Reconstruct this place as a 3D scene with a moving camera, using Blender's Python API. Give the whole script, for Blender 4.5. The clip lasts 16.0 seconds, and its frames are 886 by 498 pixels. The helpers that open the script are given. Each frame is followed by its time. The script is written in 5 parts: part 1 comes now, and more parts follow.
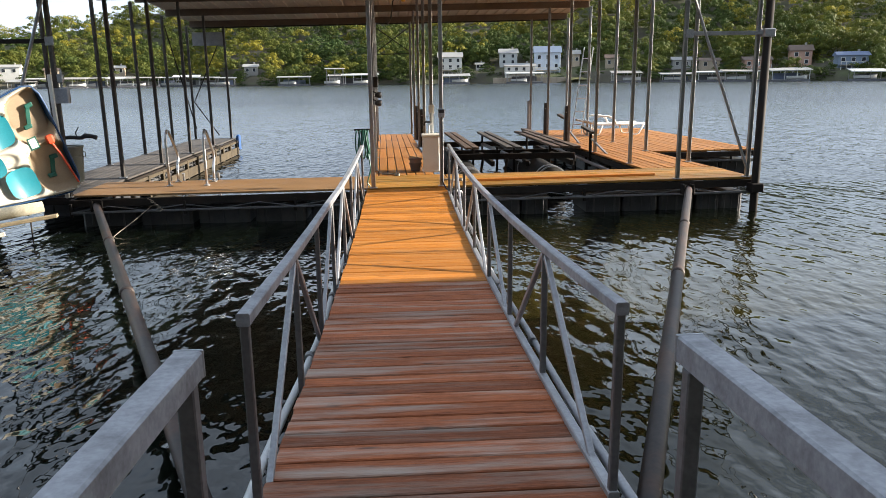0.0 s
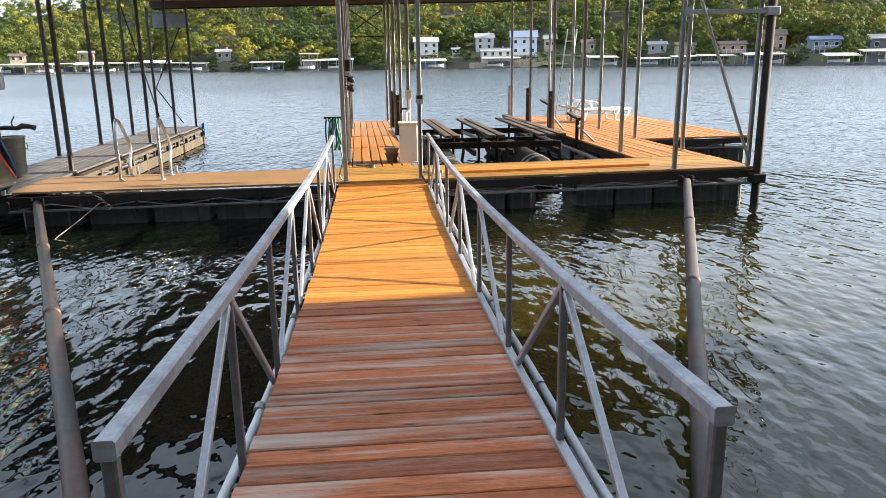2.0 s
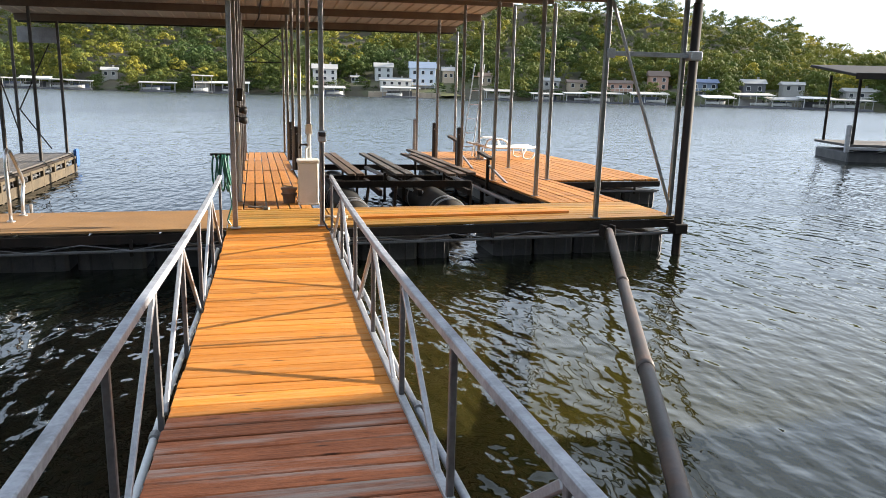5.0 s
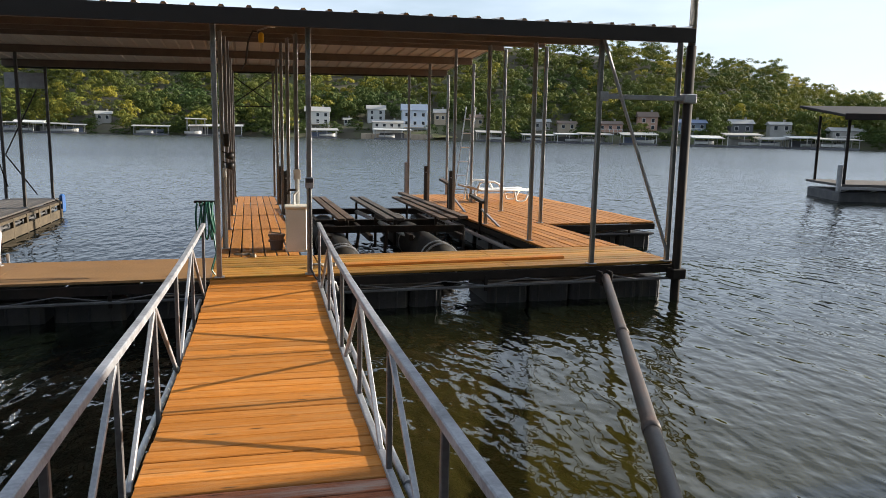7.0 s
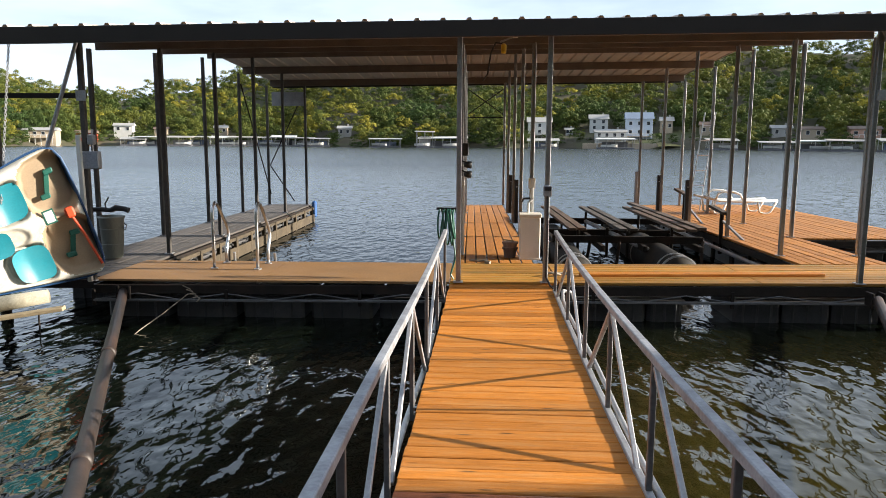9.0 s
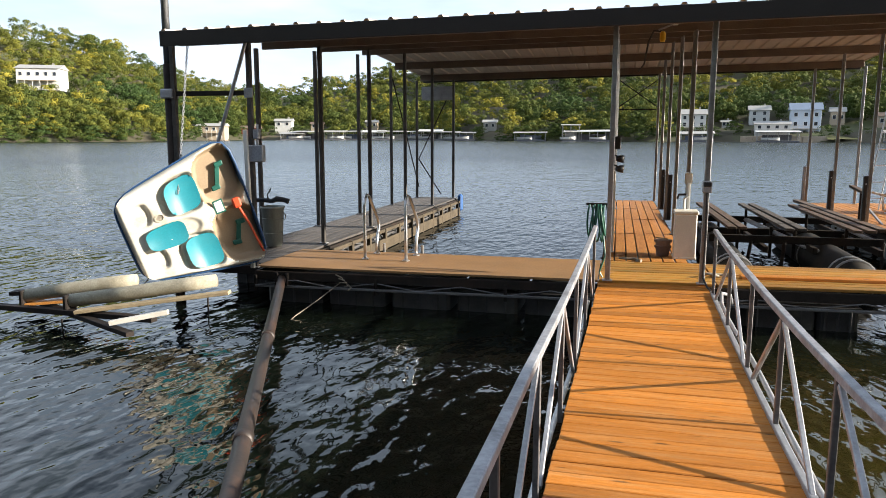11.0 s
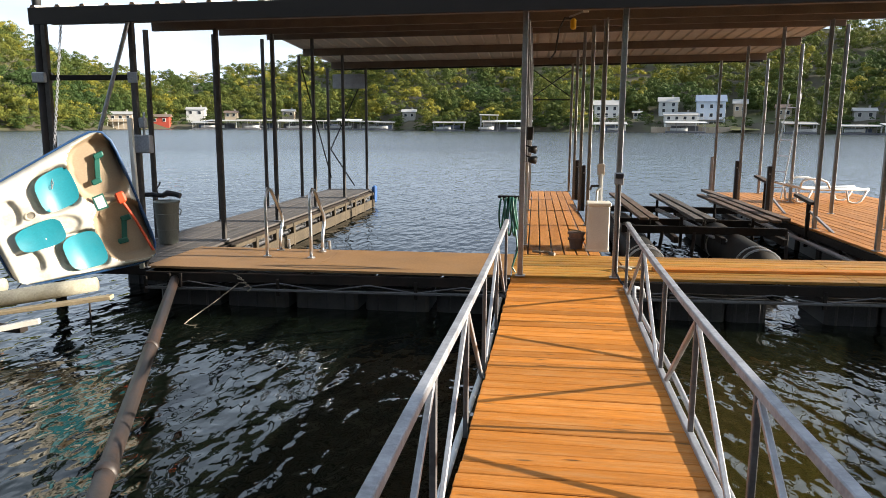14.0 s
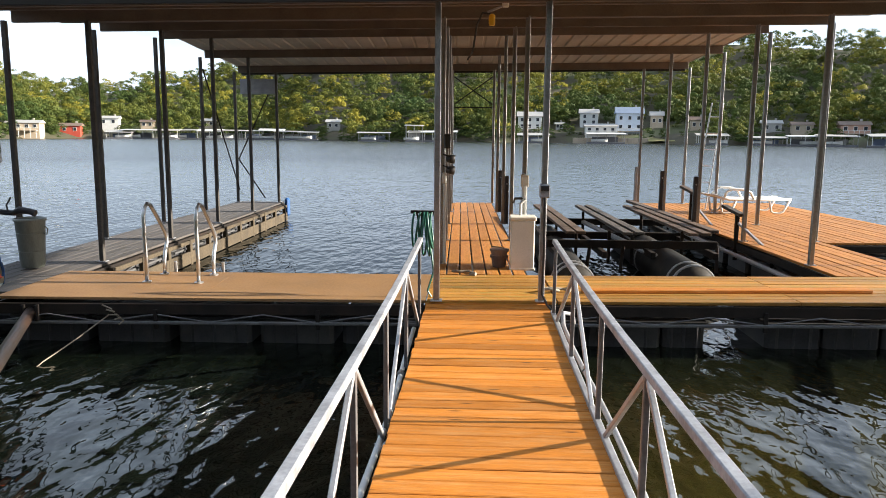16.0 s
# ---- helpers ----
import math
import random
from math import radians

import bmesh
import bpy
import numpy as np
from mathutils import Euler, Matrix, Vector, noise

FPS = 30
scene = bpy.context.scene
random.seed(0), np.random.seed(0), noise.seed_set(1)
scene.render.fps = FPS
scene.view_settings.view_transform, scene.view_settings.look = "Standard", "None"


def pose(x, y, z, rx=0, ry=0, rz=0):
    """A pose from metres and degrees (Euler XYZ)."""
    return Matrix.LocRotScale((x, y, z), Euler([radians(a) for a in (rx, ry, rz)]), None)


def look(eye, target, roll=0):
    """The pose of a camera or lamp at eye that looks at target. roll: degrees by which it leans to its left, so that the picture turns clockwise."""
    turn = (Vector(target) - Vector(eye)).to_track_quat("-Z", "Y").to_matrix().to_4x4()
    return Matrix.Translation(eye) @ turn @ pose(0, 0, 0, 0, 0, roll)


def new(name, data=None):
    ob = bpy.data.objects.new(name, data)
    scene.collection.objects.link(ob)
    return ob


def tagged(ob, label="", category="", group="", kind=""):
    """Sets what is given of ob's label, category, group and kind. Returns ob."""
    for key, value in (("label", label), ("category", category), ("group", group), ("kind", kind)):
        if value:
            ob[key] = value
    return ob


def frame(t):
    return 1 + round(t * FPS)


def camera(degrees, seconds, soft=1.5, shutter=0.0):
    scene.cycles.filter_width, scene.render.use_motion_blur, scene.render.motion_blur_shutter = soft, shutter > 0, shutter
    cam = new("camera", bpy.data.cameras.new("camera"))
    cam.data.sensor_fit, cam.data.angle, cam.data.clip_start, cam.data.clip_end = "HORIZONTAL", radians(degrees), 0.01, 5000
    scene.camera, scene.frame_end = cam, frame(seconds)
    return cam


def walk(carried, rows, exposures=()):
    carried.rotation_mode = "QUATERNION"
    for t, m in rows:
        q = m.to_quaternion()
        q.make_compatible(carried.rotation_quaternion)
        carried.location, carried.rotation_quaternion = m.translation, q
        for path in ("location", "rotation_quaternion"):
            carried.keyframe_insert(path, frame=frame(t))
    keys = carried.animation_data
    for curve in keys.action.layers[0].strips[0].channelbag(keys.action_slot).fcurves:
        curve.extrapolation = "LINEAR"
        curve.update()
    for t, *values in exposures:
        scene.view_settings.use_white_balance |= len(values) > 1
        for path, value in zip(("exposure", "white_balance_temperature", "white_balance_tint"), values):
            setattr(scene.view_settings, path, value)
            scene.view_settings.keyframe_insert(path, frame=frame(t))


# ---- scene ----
cam = camera(62.4, 16.0, soft=0.7)
PATH = [
    (0, (-0.098, -11.096, 1.617), (0.011, -9.152, 1.161), -0.7),
    (0.5, (-0.084, -10.85, 1.599), (0.038, -8.909, 1.135), -0.8),
    (1, (-0.079, -10.604, 1.601), (0.061, -8.666, 1.128), -0.6),
    (1.5, (-0.078, -10.38, 1.583), (0.074, -8.445, 1.1), -0.7),
    (2, (-0.074, -10.17, 1.583), (0.095, -8.24, 1.089), -0.8),
    (2.5, (-0.067, -9.964, 1.584), (0.135, -8.04, 1.078), -0.5),
    (3, (-0.053, -9.768, 1.601), (0.186, -7.85, 1.084), -0.3),
    (3.5, (-0.047, -9.573, 1.619), (0.24, -7.663, 1.102), -0.0),
    (4, (-0.058, -9.38, 1.631), (0.287, -7.473, 1.134), 0.6),
    (4.5, (-0.064, -9.193, 1.65), (0.338, -7.288, 1.193), 1.4),
    (4.7, (-0.066, -9.133, 1.656), (0.359, -7.229, 1.218), 1.5),
    (6.8, (0.025, -8.792, 1.701), (0.51, -6.881, 1.366), 1.1),
    (7, (0.021, -8.764, 1.702), (0.489, -6.845, 1.391), 1.1),
    (7.5, (-0.009, -8.71, 1.697), (0.346, -6.766, 1.389), 1.2),
    (8, (-0.063, -8.68, 1.687), (0.136, -6.713, 1.385), 1.1),
    (8.5, (-0.127, -8.684, 1.678), (-0.089, -6.706, 1.383), 0.7),
    (9, (-0.192, -8.667, 1.671), (-0.309, -6.691, 1.38), 0.3),
    (9.5, (-0.235, -8.608, 1.668), (-0.497, -6.647, 1.374), 0.1),
    (10, (-0.259, -8.55, 1.668), (-0.641, -6.609, 1.371), -0.2),
    (10.2, (-0.264, -8.543, 1.668), (-0.686, -6.611, 1.37), -0.3),
    (12.3, (-0.255, -8.66, 1.667), (-0.777, -6.755, 1.352), 0.2),
    (12.5, (-0.25, -8.642, 1.665), (-0.751, -6.732, 1.348), 0.2),
    (13, (-0.23, -8.526, 1.668), (-0.662, -6.601, 1.343), 0.1),
    (13.5, (-0.217, -8.353, 1.665), (-0.572, -6.413, 1.335), 0.2),
    (14, (-0.209, -8.127, 1.667), (-0.495, -6.176, 1.332), 0.3),
    (14.5, (-0.205, -7.865, 1.661), (-0.429, -5.905, 1.332), 0.3),
    (15, (-0.191, -7.613, 1.655), (-0.365, -5.647, 1.335), 0.4),
    (15.5, (-0.175, -7.371, 1.643), (-0.303, -5.399, 1.333), 0.4),
    (16, (-0.137, -7.139, 1.623), (-0.226, -5.164, 1.317), 0.5),
]
EXPOSURES = [(0.0, 1.5), (1.5, 1.95), (2.5, 2.15), (4.0, 2.12), (4.7, 2.0), (5.7, 1.58), (7.0, 1.18), (8.5, 1.28), (9.5, 1.42), (12.5, 1.43), (14.5, 1.53), (16.0, 1.65)]
walk(cam, [(t, look(eye, target, roll)) for t, eye, target, roll in PATH], EXPOSURES)

# ---- light ----
SUN_EL, SUN_AZ = radians(17.0), radians(3.0)      # azimuth from +x towards +y
SUN_DIR = Vector((math.cos(SUN_EL) * math.cos(SUN_AZ), math.cos(SUN_EL) * math.sin(SUN_AZ), math.sin(SUN_EL)))
world = bpy.data.worlds.new("world")
scene.world = world
world.use_nodes = True
wn, wl = world.node_tree.nodes, world.node_tree.links
wn.clear()
w_out, w_bg, w_sky = wn.new("ShaderNodeOutputWorld"), wn.new("ShaderNodeBackground"), wn.new("ShaderNodeTexSky")
w_sky.sky_type, w_sky.sun_disc = "NISHITA", False
w_sky.sun_elevation, w_sky.sun_rotation = SUN_EL, radians(90) - SUN_AZ
w_sky.air_density, w_sky.dust_density, w_sky.ozone_density = 1.0, 1.3, 1.5
# thin high cloud over the clear sky
w_geo, w_map, w_noise, w_ramp, w_mix = (wn.new("ShaderNodeTexCoord"), wn.new("ShaderNodeMapping"), wn.new("ShaderNodeTexNoise"),
                                        wn.new("ShaderNodeValToRGB"), wn.new("ShaderNodeMixRGB"))
w_map.inputs["Scale"].default_value = (1.5, 1.5, 6.0)
w_noise.inputs["Scale"].default_value, w_noise.inputs["Detail"].default_value = 2.0, 5.0
w_ramp.color_ramp.elements[0].position, w_ramp.color_ramp.elements[1].position = 0.34, 0.62
w_ramp.color_ramp.elements[0].color, w_ramp.color_ramp.elements[1].color = (0.36, 0.36, 0.36, 1), (0.92, 0.92, 0.92, 1)
w_mix.inputs[2].default_value = (5.9, 6.8, 8.1, 1)
wl.new(w_geo.outputs["Generated"], w_map.inputs["Vector"])
wl.new(w_map.outputs["Vector"], w_noise.inputs["Vector"])
wl.new(w_noise.outputs["Fac"], w_ramp.inputs["Fac"])
# haze whitens the sky towards the horizon, the zenith stays clear
w_sep, w_haze, w_fac = wn.new("ShaderNodeSeparateXYZ"), wn.new("ShaderNodeMapRange"), wn.new("ShaderNodeMath")
w_haze.interpolation_type = "SMOOTHSTEP"
w_haze.inputs["From Min"].default_value, w_haze.inputs["From Max"].default_value = 0.2, 0.9
w_haze.inputs["To Min"].default_value, w_haze.inputs["To Max"].default_value = 1.0, 0.66
w_fac.operation = "MULTIPLY"
wl.new(w_geo.outputs["Generated"], w_sep.inputs[0])
wl.new(w_sep.outputs["Z"], w_haze.inputs["Value"])
wl.new(w_ramp.outputs["Color"], w_fac.inputs[0])
wl.new(w_haze.outputs["Result"], w_fac.inputs[1])
wl.new(w_fac.outputs[0], w_mix.inputs[0])
wl.new(w_sky.outputs["Color"], w_mix.inputs[1])
wl.new(w_mix.outputs["Color"], w_bg.inputs["Color"])
w_bg.inputs["Strength"].default_value = 0.07
wl.new(w_bg.outputs["Background"], w_out.inputs["Surface"])
sun = new("sun", bpy.data.lights.new("sun", "SUN"))
sun.data.energy, sun.data.angle, sun.data.color = 5.0, radians(0.6), (1.0, 0.91, 0.77)
sun.matrix_world = look(SUN_DIR * 50, (0, 0, 0))


# ---- materials ----
def mat(name, color, rough=0.6, metal=0.0, dark=0.75, light=1.15, scale=6.0, stretch=(1, 1, 1), bump=0.15, fine=60.0,
        tint=None, tint_amount=0.0, tint_scale=2.0, random_amount=0.0, spec=0.5, coords="Object", knots=0.0):
    m = bpy.data.materials.new(name)
    m.use_nodes = True
    n, l = m.node_tree.nodes, m.node_tree.links
    b = n["Principled BSDF"]
    tc, mp = n.new("ShaderNodeTexCoord"), n.new("ShaderNodeMapping")
    mp.inputs["Scale"].default_value = stretch
    l.new(tc.outputs[coords], mp.inputs["Vector"])
    vec = mp.outputs["Vector"]
    if random_amount:
        info, add, mul = n.new("ShaderNodeObjectInfo"), n.new("ShaderNodeVectorMath"), n.new("ShaderNodeMath")
        mul.operation, mul.inputs[1].default_value = "MULTIPLY", 57.0
        l.new(info.outputs["Random"], mul.inputs[0])
        l.new(mp.outputs["Vector"], add.inputs[0])
        l.new(mul.outputs[0], add.inputs[1])
        vec = add.outputs[0]
    big, small = n.new("ShaderNodeTexNoise"), n.new("ShaderNodeTexNoise")
    big.inputs["Scale"].default_value, big.inputs["Detail"].default_value = scale, 6.0
    small.inputs["Scale"].default_value, small.inputs["Detail"].default_value = fine, 4.0
    l.new(vec, big.inputs["Vector"])
    l.new(vec, small.inputs["Vector"])
    ramp = n.new("ShaderNodeValToRGB")
    c = Vector(color)
    ramp.color_ramp.elements[0].position, ramp.color_ramp.elements[1].position = 0.3, 0.7
    ramp.color_ramp.elements[0].color = (*(c * dark), 1)
    ramp.color_ramp.elements[1].color = (*(c * light), 1)
    mixf = n.new("ShaderNodeMath")
    mixf.operation = "MULTIPLY_ADD"
    mixf.inputs[1].default_value, mixf.inputs[2].default_value = 0.45, 0.0
    l.new(small.outputs["Fac"], mixf.inputs[0])
    add2 = n.new("ShaderNodeMath")
    add2.operation = "MULTIPLY_ADD"
    add2.inputs[1].default_value = 0.55
    l.new(big.outputs["Fac"], add2.inputs[0])
    l.new(mixf.outputs[0], add2.inputs[2])
    l.new(add2.outputs[0], ramp.inputs["Fac"])
    col = ramp.outputs["Color"]
    if knots:
        vo, kr, km = n.new("ShaderNodeTexVoronoi"), n.new("ShaderNodeValToRGB"), n.new("ShaderNodeMixRGB")
        kmap = n.new("ShaderNodeMapping")
        kmap.inputs["Scale"].default_value = (0.55, 0.28, 0.28)
        l.new(vec, kmap.inputs["Vector"])
        l.new(kmap.outputs["Vector"], vo.inputs["Vector"])
        vo.inputs["Scale"].default_value = 4.5
        kr.color_ramp.elements[0].color, kr.color_ramp.elements[1].color = (knots, knots, knots, 1), (0, 0, 0, 1)
        kr.color_ramp.elements[0].position, kr.color_ramp.elements[1].position = 0.06, 0.15
        l.new(vo.outputs["Distance"], kr.inputs["Fac"])
        l.new(kr.outputs["Color"], km.inputs[0])
        l.new(col, km.inputs[1])
        km.inputs[2].default_value = (*(c * 0.12), 1)
        col = km.outputs["Color"]
    if tint is not None:
        tn, tr, tm = n.new("ShaderNodeTexNoise"), n.new("ShaderNodeValToRGB"), n.new("ShaderNodeMixRGB")
        tn.inputs["Scale"].default_value, tn.inputs["Detail"].default_value = tint_scale, 7.0
        tn.inputs["Roughness"].default_value = 0.65
        l.new(vec, tn.inputs["Vector"])
        tr.color_ramp.elements[0].position, tr.color_ramp.elements[1].position = 0.48, 0.72
        tr.color_ramp.elements[1].color = (tint_amount,) * 3 + (1,)
        l.new(tn.outputs["Fac"], tr.inputs["Fac"])
        l.new(tr.outputs["Color"], tm.inputs[0])
        l.new(col, tm.inputs[1])
        tm.inputs[2].default_value = (*tint, 1)
        col = tm.outputs["Color"]
    if random_amount:
        hsv, mr = n.new("ShaderNodeHueSaturation"), n.new("ShaderNodeMapRange")
        mr.inputs["To Min"].default_value, mr.inputs["To Max"].default_value = 1 - random_amount, 1 + random_amount
        l.new(info.outputs["Random"], mr.inputs["Value"])
        l.new(mr.outputs["Result"], hsv.inputs["Value"])
        l.new(col, hsv.inputs["Color"])
        col = hsv.outputs["Color"]
    l.new(col, b.inputs["Base Color"])
    b.inputs["Roughness"].default_value, b.inputs["Metallic"].default_value = rough, metal
    b.inputs["Specular IOR Level"].default_value = spec
    if bump:
        bp = n.new("ShaderNodeBump")
        bp.inputs["Strength"].default_value, bp.inputs["Distance"].default_value = bump, 0.01
        l.new(add2.outputs[0], bp.inputs["Height"])
        l.new(bp.outputs["Normal"], b.inputs["Normal"])
    return m


WOOD_GANG = mat("stained_planks_cross", (0.47, 0.165, 0.022), 0.6, dark=0.7, light=1.2, scale=5, stretch=(1.0, 9, 9), bump=0.5, fine=22,
                tint=(0.50, 0.28, 0.11), tint_amount=0.55, tint_scale=2.2, spec=0.25, random_amount=0.26, knots=0.9)
# grey wear over a base darkened for the shade on the shore-end planks
WOOD_WORN_SHADED = mat("worn_shaded_planks_cross", (0.37, 0.112, 0.042), 0.75, dark=0.4, light=1.25, scale=5, stretch=(1.0, 10, 10), bump=0.9, fine=24,
                tint=(0.42, 0.35, 0.29), tint_amount=0.95, tint_scale=0.9, spec=0.3, random_amount=0.33, knots=0.9)
WOOD_LONG = mat("stained_planks_long", (0.46, 0.19, 0.042), 0.62, dark=0.6, light=1.2, scale=4, stretch=(9, 1.0, 9), bump=0.4, fine=20,
                tint=(0.44, 0.25, 0.10), tint_amount=0.35, tint_scale=2.0, spec=0.25, random_amount=0.15, knots=0.5)
WOOD_YELLOW = mat("yellow_stained_planks", (0.42, 0.19, 0.028), 0.6, dark=0.55, light=1.25, scale=4, stretch=(1, 9, 9), bump=0.4, fine=20,
                  tint=(0.20, 0.17, 0.03), tint_amount=0.8, tint_scale=1.6, random_amount=0.3)
WOOD_GREY = mat("grey_weathered_planks", (0.09, 0.08, 0.075), 0.85, dark=0.55, light=1.25, scale=4, stretch=(9, 1, 9), bump=0.5, fine=20, random_amount=0.2)
WOOD_DARK = mat("dark_wet_wood", (0.10, 0.065, 0.045), 0.8, dark=0.5, light=1.4, scale=4, stretch=(2, 2, 2), bump=0.4, fine=25, random_amount=0.15)
WOOD_RAW = mat("bare_wood", (0.40, 0.31, 0.19), 0.8, dark=0.6, light=1.2, scale=5, stretch=(1, 3, 3), bump=0.4, fine=30)
PLYWOOD = mat("brown_painted_sheet", (0.29, 0.165, 0.075), 0.7, dark=0.7, light=1.15, scale=1.5, bump=0.2, fine=40, tint=(0.19, 0.13, 0.085), tint_amount=0.4, tint_scale=1.2, spec=0.2)
GALV = mat("galvanised_steel", (0.34, 0.34, 0.345), 0.38, 0.85, dark=0.7, light=1.15, scale=9, bump=0.08, fine=50, random_amount=0.08)
GALV_DULL = mat("dull_galvanised_steel", (0.38, 0.385, 0.405), 0.5, 0.5, dark=0.65, light=1.2, scale=7, bump=0.12, fine=60, tint=(0.2, 0.15, 0.1), tint_amount=0.25)
# rail steel with rusty patches; the posts' shaded sides are put into its dark grey
RAIL_POST = mat("shade_darkened_rail_steel", (0.15, 0.15, 0.155), 0.5, 0.3, dark=0.6, light=1.3, scale=8, bump=0.12, fine=50, tint=(0.10, 0.06, 0.04), tint_amount=0.4)
POST_DARK = mat("dark_post_steel", (0.085, 0.078, 0.072), 0.6, 0.2, dark=0.5, light=1.4, scale=7, bump=0.15, fine=50, tint=(0.10, 0.06, 0.04), tint_amount=0.4, spec=0.3)
RAIL_WORN = mat("flaking_grey_paint", (0.36, 0.365, 0.39), 0.55, 0.3, dark=0.6, light=1.2, scale=9, bump=0.3, fine=60, tint=(0.12, 0.12, 0.125), tint_amount=0.8, tint_scale=7)
STEEL_DARK = mat("dark_brown_steel", (0.02, 0.016, 0.014), 0.7, 0.0, dark=0.6, light=1.4, scale=6, bump=0.1, fine=40, tint=(0.06, 0.032, 0.02), tint_amount=0.4, spec=0.2)
PIPE_RUST = mat("rusty_steel_pipe", (0.04, 0.03, 0.026), 0.5, 0.2, dark=0.6, light=1.3, scale=4, bump=0.2, fine=30, tint=(0.18, 0.08, 0.04), tint_amount=0.5, tint_scale=1.2)
ROOF_UNDER = mat("white_ribbed_roof_sheet", (0.66, 0.61, 0.54), 0.55, 0.1, dark=0.82, light=1.08, scale=1.2, bump=0.05, fine=20, tint=(0.35, 0.25, 0.17), tint_amount=0.45, tint_scale=0.9)
FASCIA = mat("dark_brown_fascia", (0.018, 0.013, 0.011), 0.5, 0.0, dark=0.7, light=1.3, scale=3, bump=0.05)
BEAM = mat("brown_steel_beam", (0.16, 0.125, 0.10), 0.6, 0.0, dark=0.7, light=1.3, scale=3, bump=0.08, tint=(0.16, 0.10, 0.065), tint_amount=0.4)
FLOAT = mat("black_dock_float", (0.045, 0.045, 0.05), 0.5, dark=0.6, light=1.5, scale=4, bump=0.2, tint=(0.14, 0.135, 0.12), tint_amount=0.55, tint_scale=1.6, random_amount=0.2)
WHITE = mat("white_paint", (0.78, 0.77, 0.74), 0.5, dark=0.92, light=1.03, scale=3, bump=0.06)
WHITE_DIRTY = mat("dirty_white_plastic", (0.72, 0.69, 0.63), 0.5, dark=0.85, light=1.05, scale=3, bump=0.08, tint=(0.42, 0.34, 0.24), tint_amount=0.5)
BLACK = mat("black_plastic", (0.02, 0.02, 0.022), 0.45, dark=0.7, light=1.4, bump=0.05)

# ---- lake water ----
WATER = bpy.data.materials.new("lake_water")
WATER.use_nodes = True
n, l = WATER.node_tree.nodes, WATER.node_tree.links
b = n["Principled BSDF"]
b.inputs["Roughness"].default_value, b.inputs["IOR"].default_value = 0.04, 1.37
tc = n.new("ShaderNodeTexCoord")
tone_noise = n.new("ShaderNodeTexNoise")
tone_noise.inputs["Scale"].default_value, tone_noise.inputs["Detail"].default_value = 0.12, 3.0
ramp = n.new("ShaderNodeValToRGB")
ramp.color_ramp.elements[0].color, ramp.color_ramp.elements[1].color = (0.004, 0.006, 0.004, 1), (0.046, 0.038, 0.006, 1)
l.new(tc.outputs["Object"], tone_noise.inputs["Vector"])
# near-black water turns olive towards +x of the gangway and towards the shore
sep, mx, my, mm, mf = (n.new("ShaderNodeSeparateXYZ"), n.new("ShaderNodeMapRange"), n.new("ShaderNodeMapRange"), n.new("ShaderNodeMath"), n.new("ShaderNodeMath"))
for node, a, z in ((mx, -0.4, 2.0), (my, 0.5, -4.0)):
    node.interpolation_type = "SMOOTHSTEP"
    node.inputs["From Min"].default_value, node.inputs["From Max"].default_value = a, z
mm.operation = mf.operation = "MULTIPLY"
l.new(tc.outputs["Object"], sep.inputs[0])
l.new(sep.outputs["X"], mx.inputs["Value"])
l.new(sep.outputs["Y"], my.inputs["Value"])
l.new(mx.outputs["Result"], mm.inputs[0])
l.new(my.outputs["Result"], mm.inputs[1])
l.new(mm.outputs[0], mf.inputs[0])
l.new(tone_noise.outputs["Fac"], mf.inputs[1])
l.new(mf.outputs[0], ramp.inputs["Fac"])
l.new(ramp.outputs["Color"], b.inputs["Base Color"])
# the open lake is ruffled by ripples too fine to see
dist, rr = n.new("ShaderNodeVectorMath"), n.new("ShaderNodeMapRange")
dist.operation = "LENGTH"
rr.inputs["From Min"].default_value, rr.inputs["From Max"].default_value = 9.0, 60.0
rr.inputs["To Min"].default_value, rr.inputs["To Max"].default_value = 0.03, 0.24
l.new(tc.outputs["Object"], dist.inputs[0])
l.new(dist.outputs["Value"], rr.inputs["Value"])
l.new(rr.outputs["Result"], b.inputs["Roughness"])
height = None
for scale, stretch, weight, turn in ((0.7, (1.3, 1, 1), 0.40, 15), (2.6, (2.1, 1, 1), 0.22, 38), (2.9, (2.1, 1, 1), 0.20, -32), (9.0, (1.5, 1, 1), 0.05, 20)):
    mp, nz, mu = n.new("ShaderNodeMapping"), n.new("ShaderNodeTexNoise"), n.new("ShaderNodeMath")
    mp.inputs["Scale"].default_value, mp.inputs["Rotation"].default_value = stretch, (0, 0, radians(turn))
    nz.inputs["Scale"].default_value, nz.inputs["Detail"].default_value, nz.inputs["Distortion"].default_value = scale, 0.7, 0.25
    mu.operation, mu.inputs[1].default_value = "MULTIPLY_ADD", weight
    l.new(tc.outputs["Object"], mp.inputs["Vector"])
    l.new(mp.outputs["Vector"], nz.inputs["Vector"])
    l.new(nz.outputs["Fac"], mu.inputs[0])
    if height is None:
        mu.inputs[2].default_value = 0.0
    else:
        l.new(height, mu.inputs[2])
    height = mu.outputs[0]
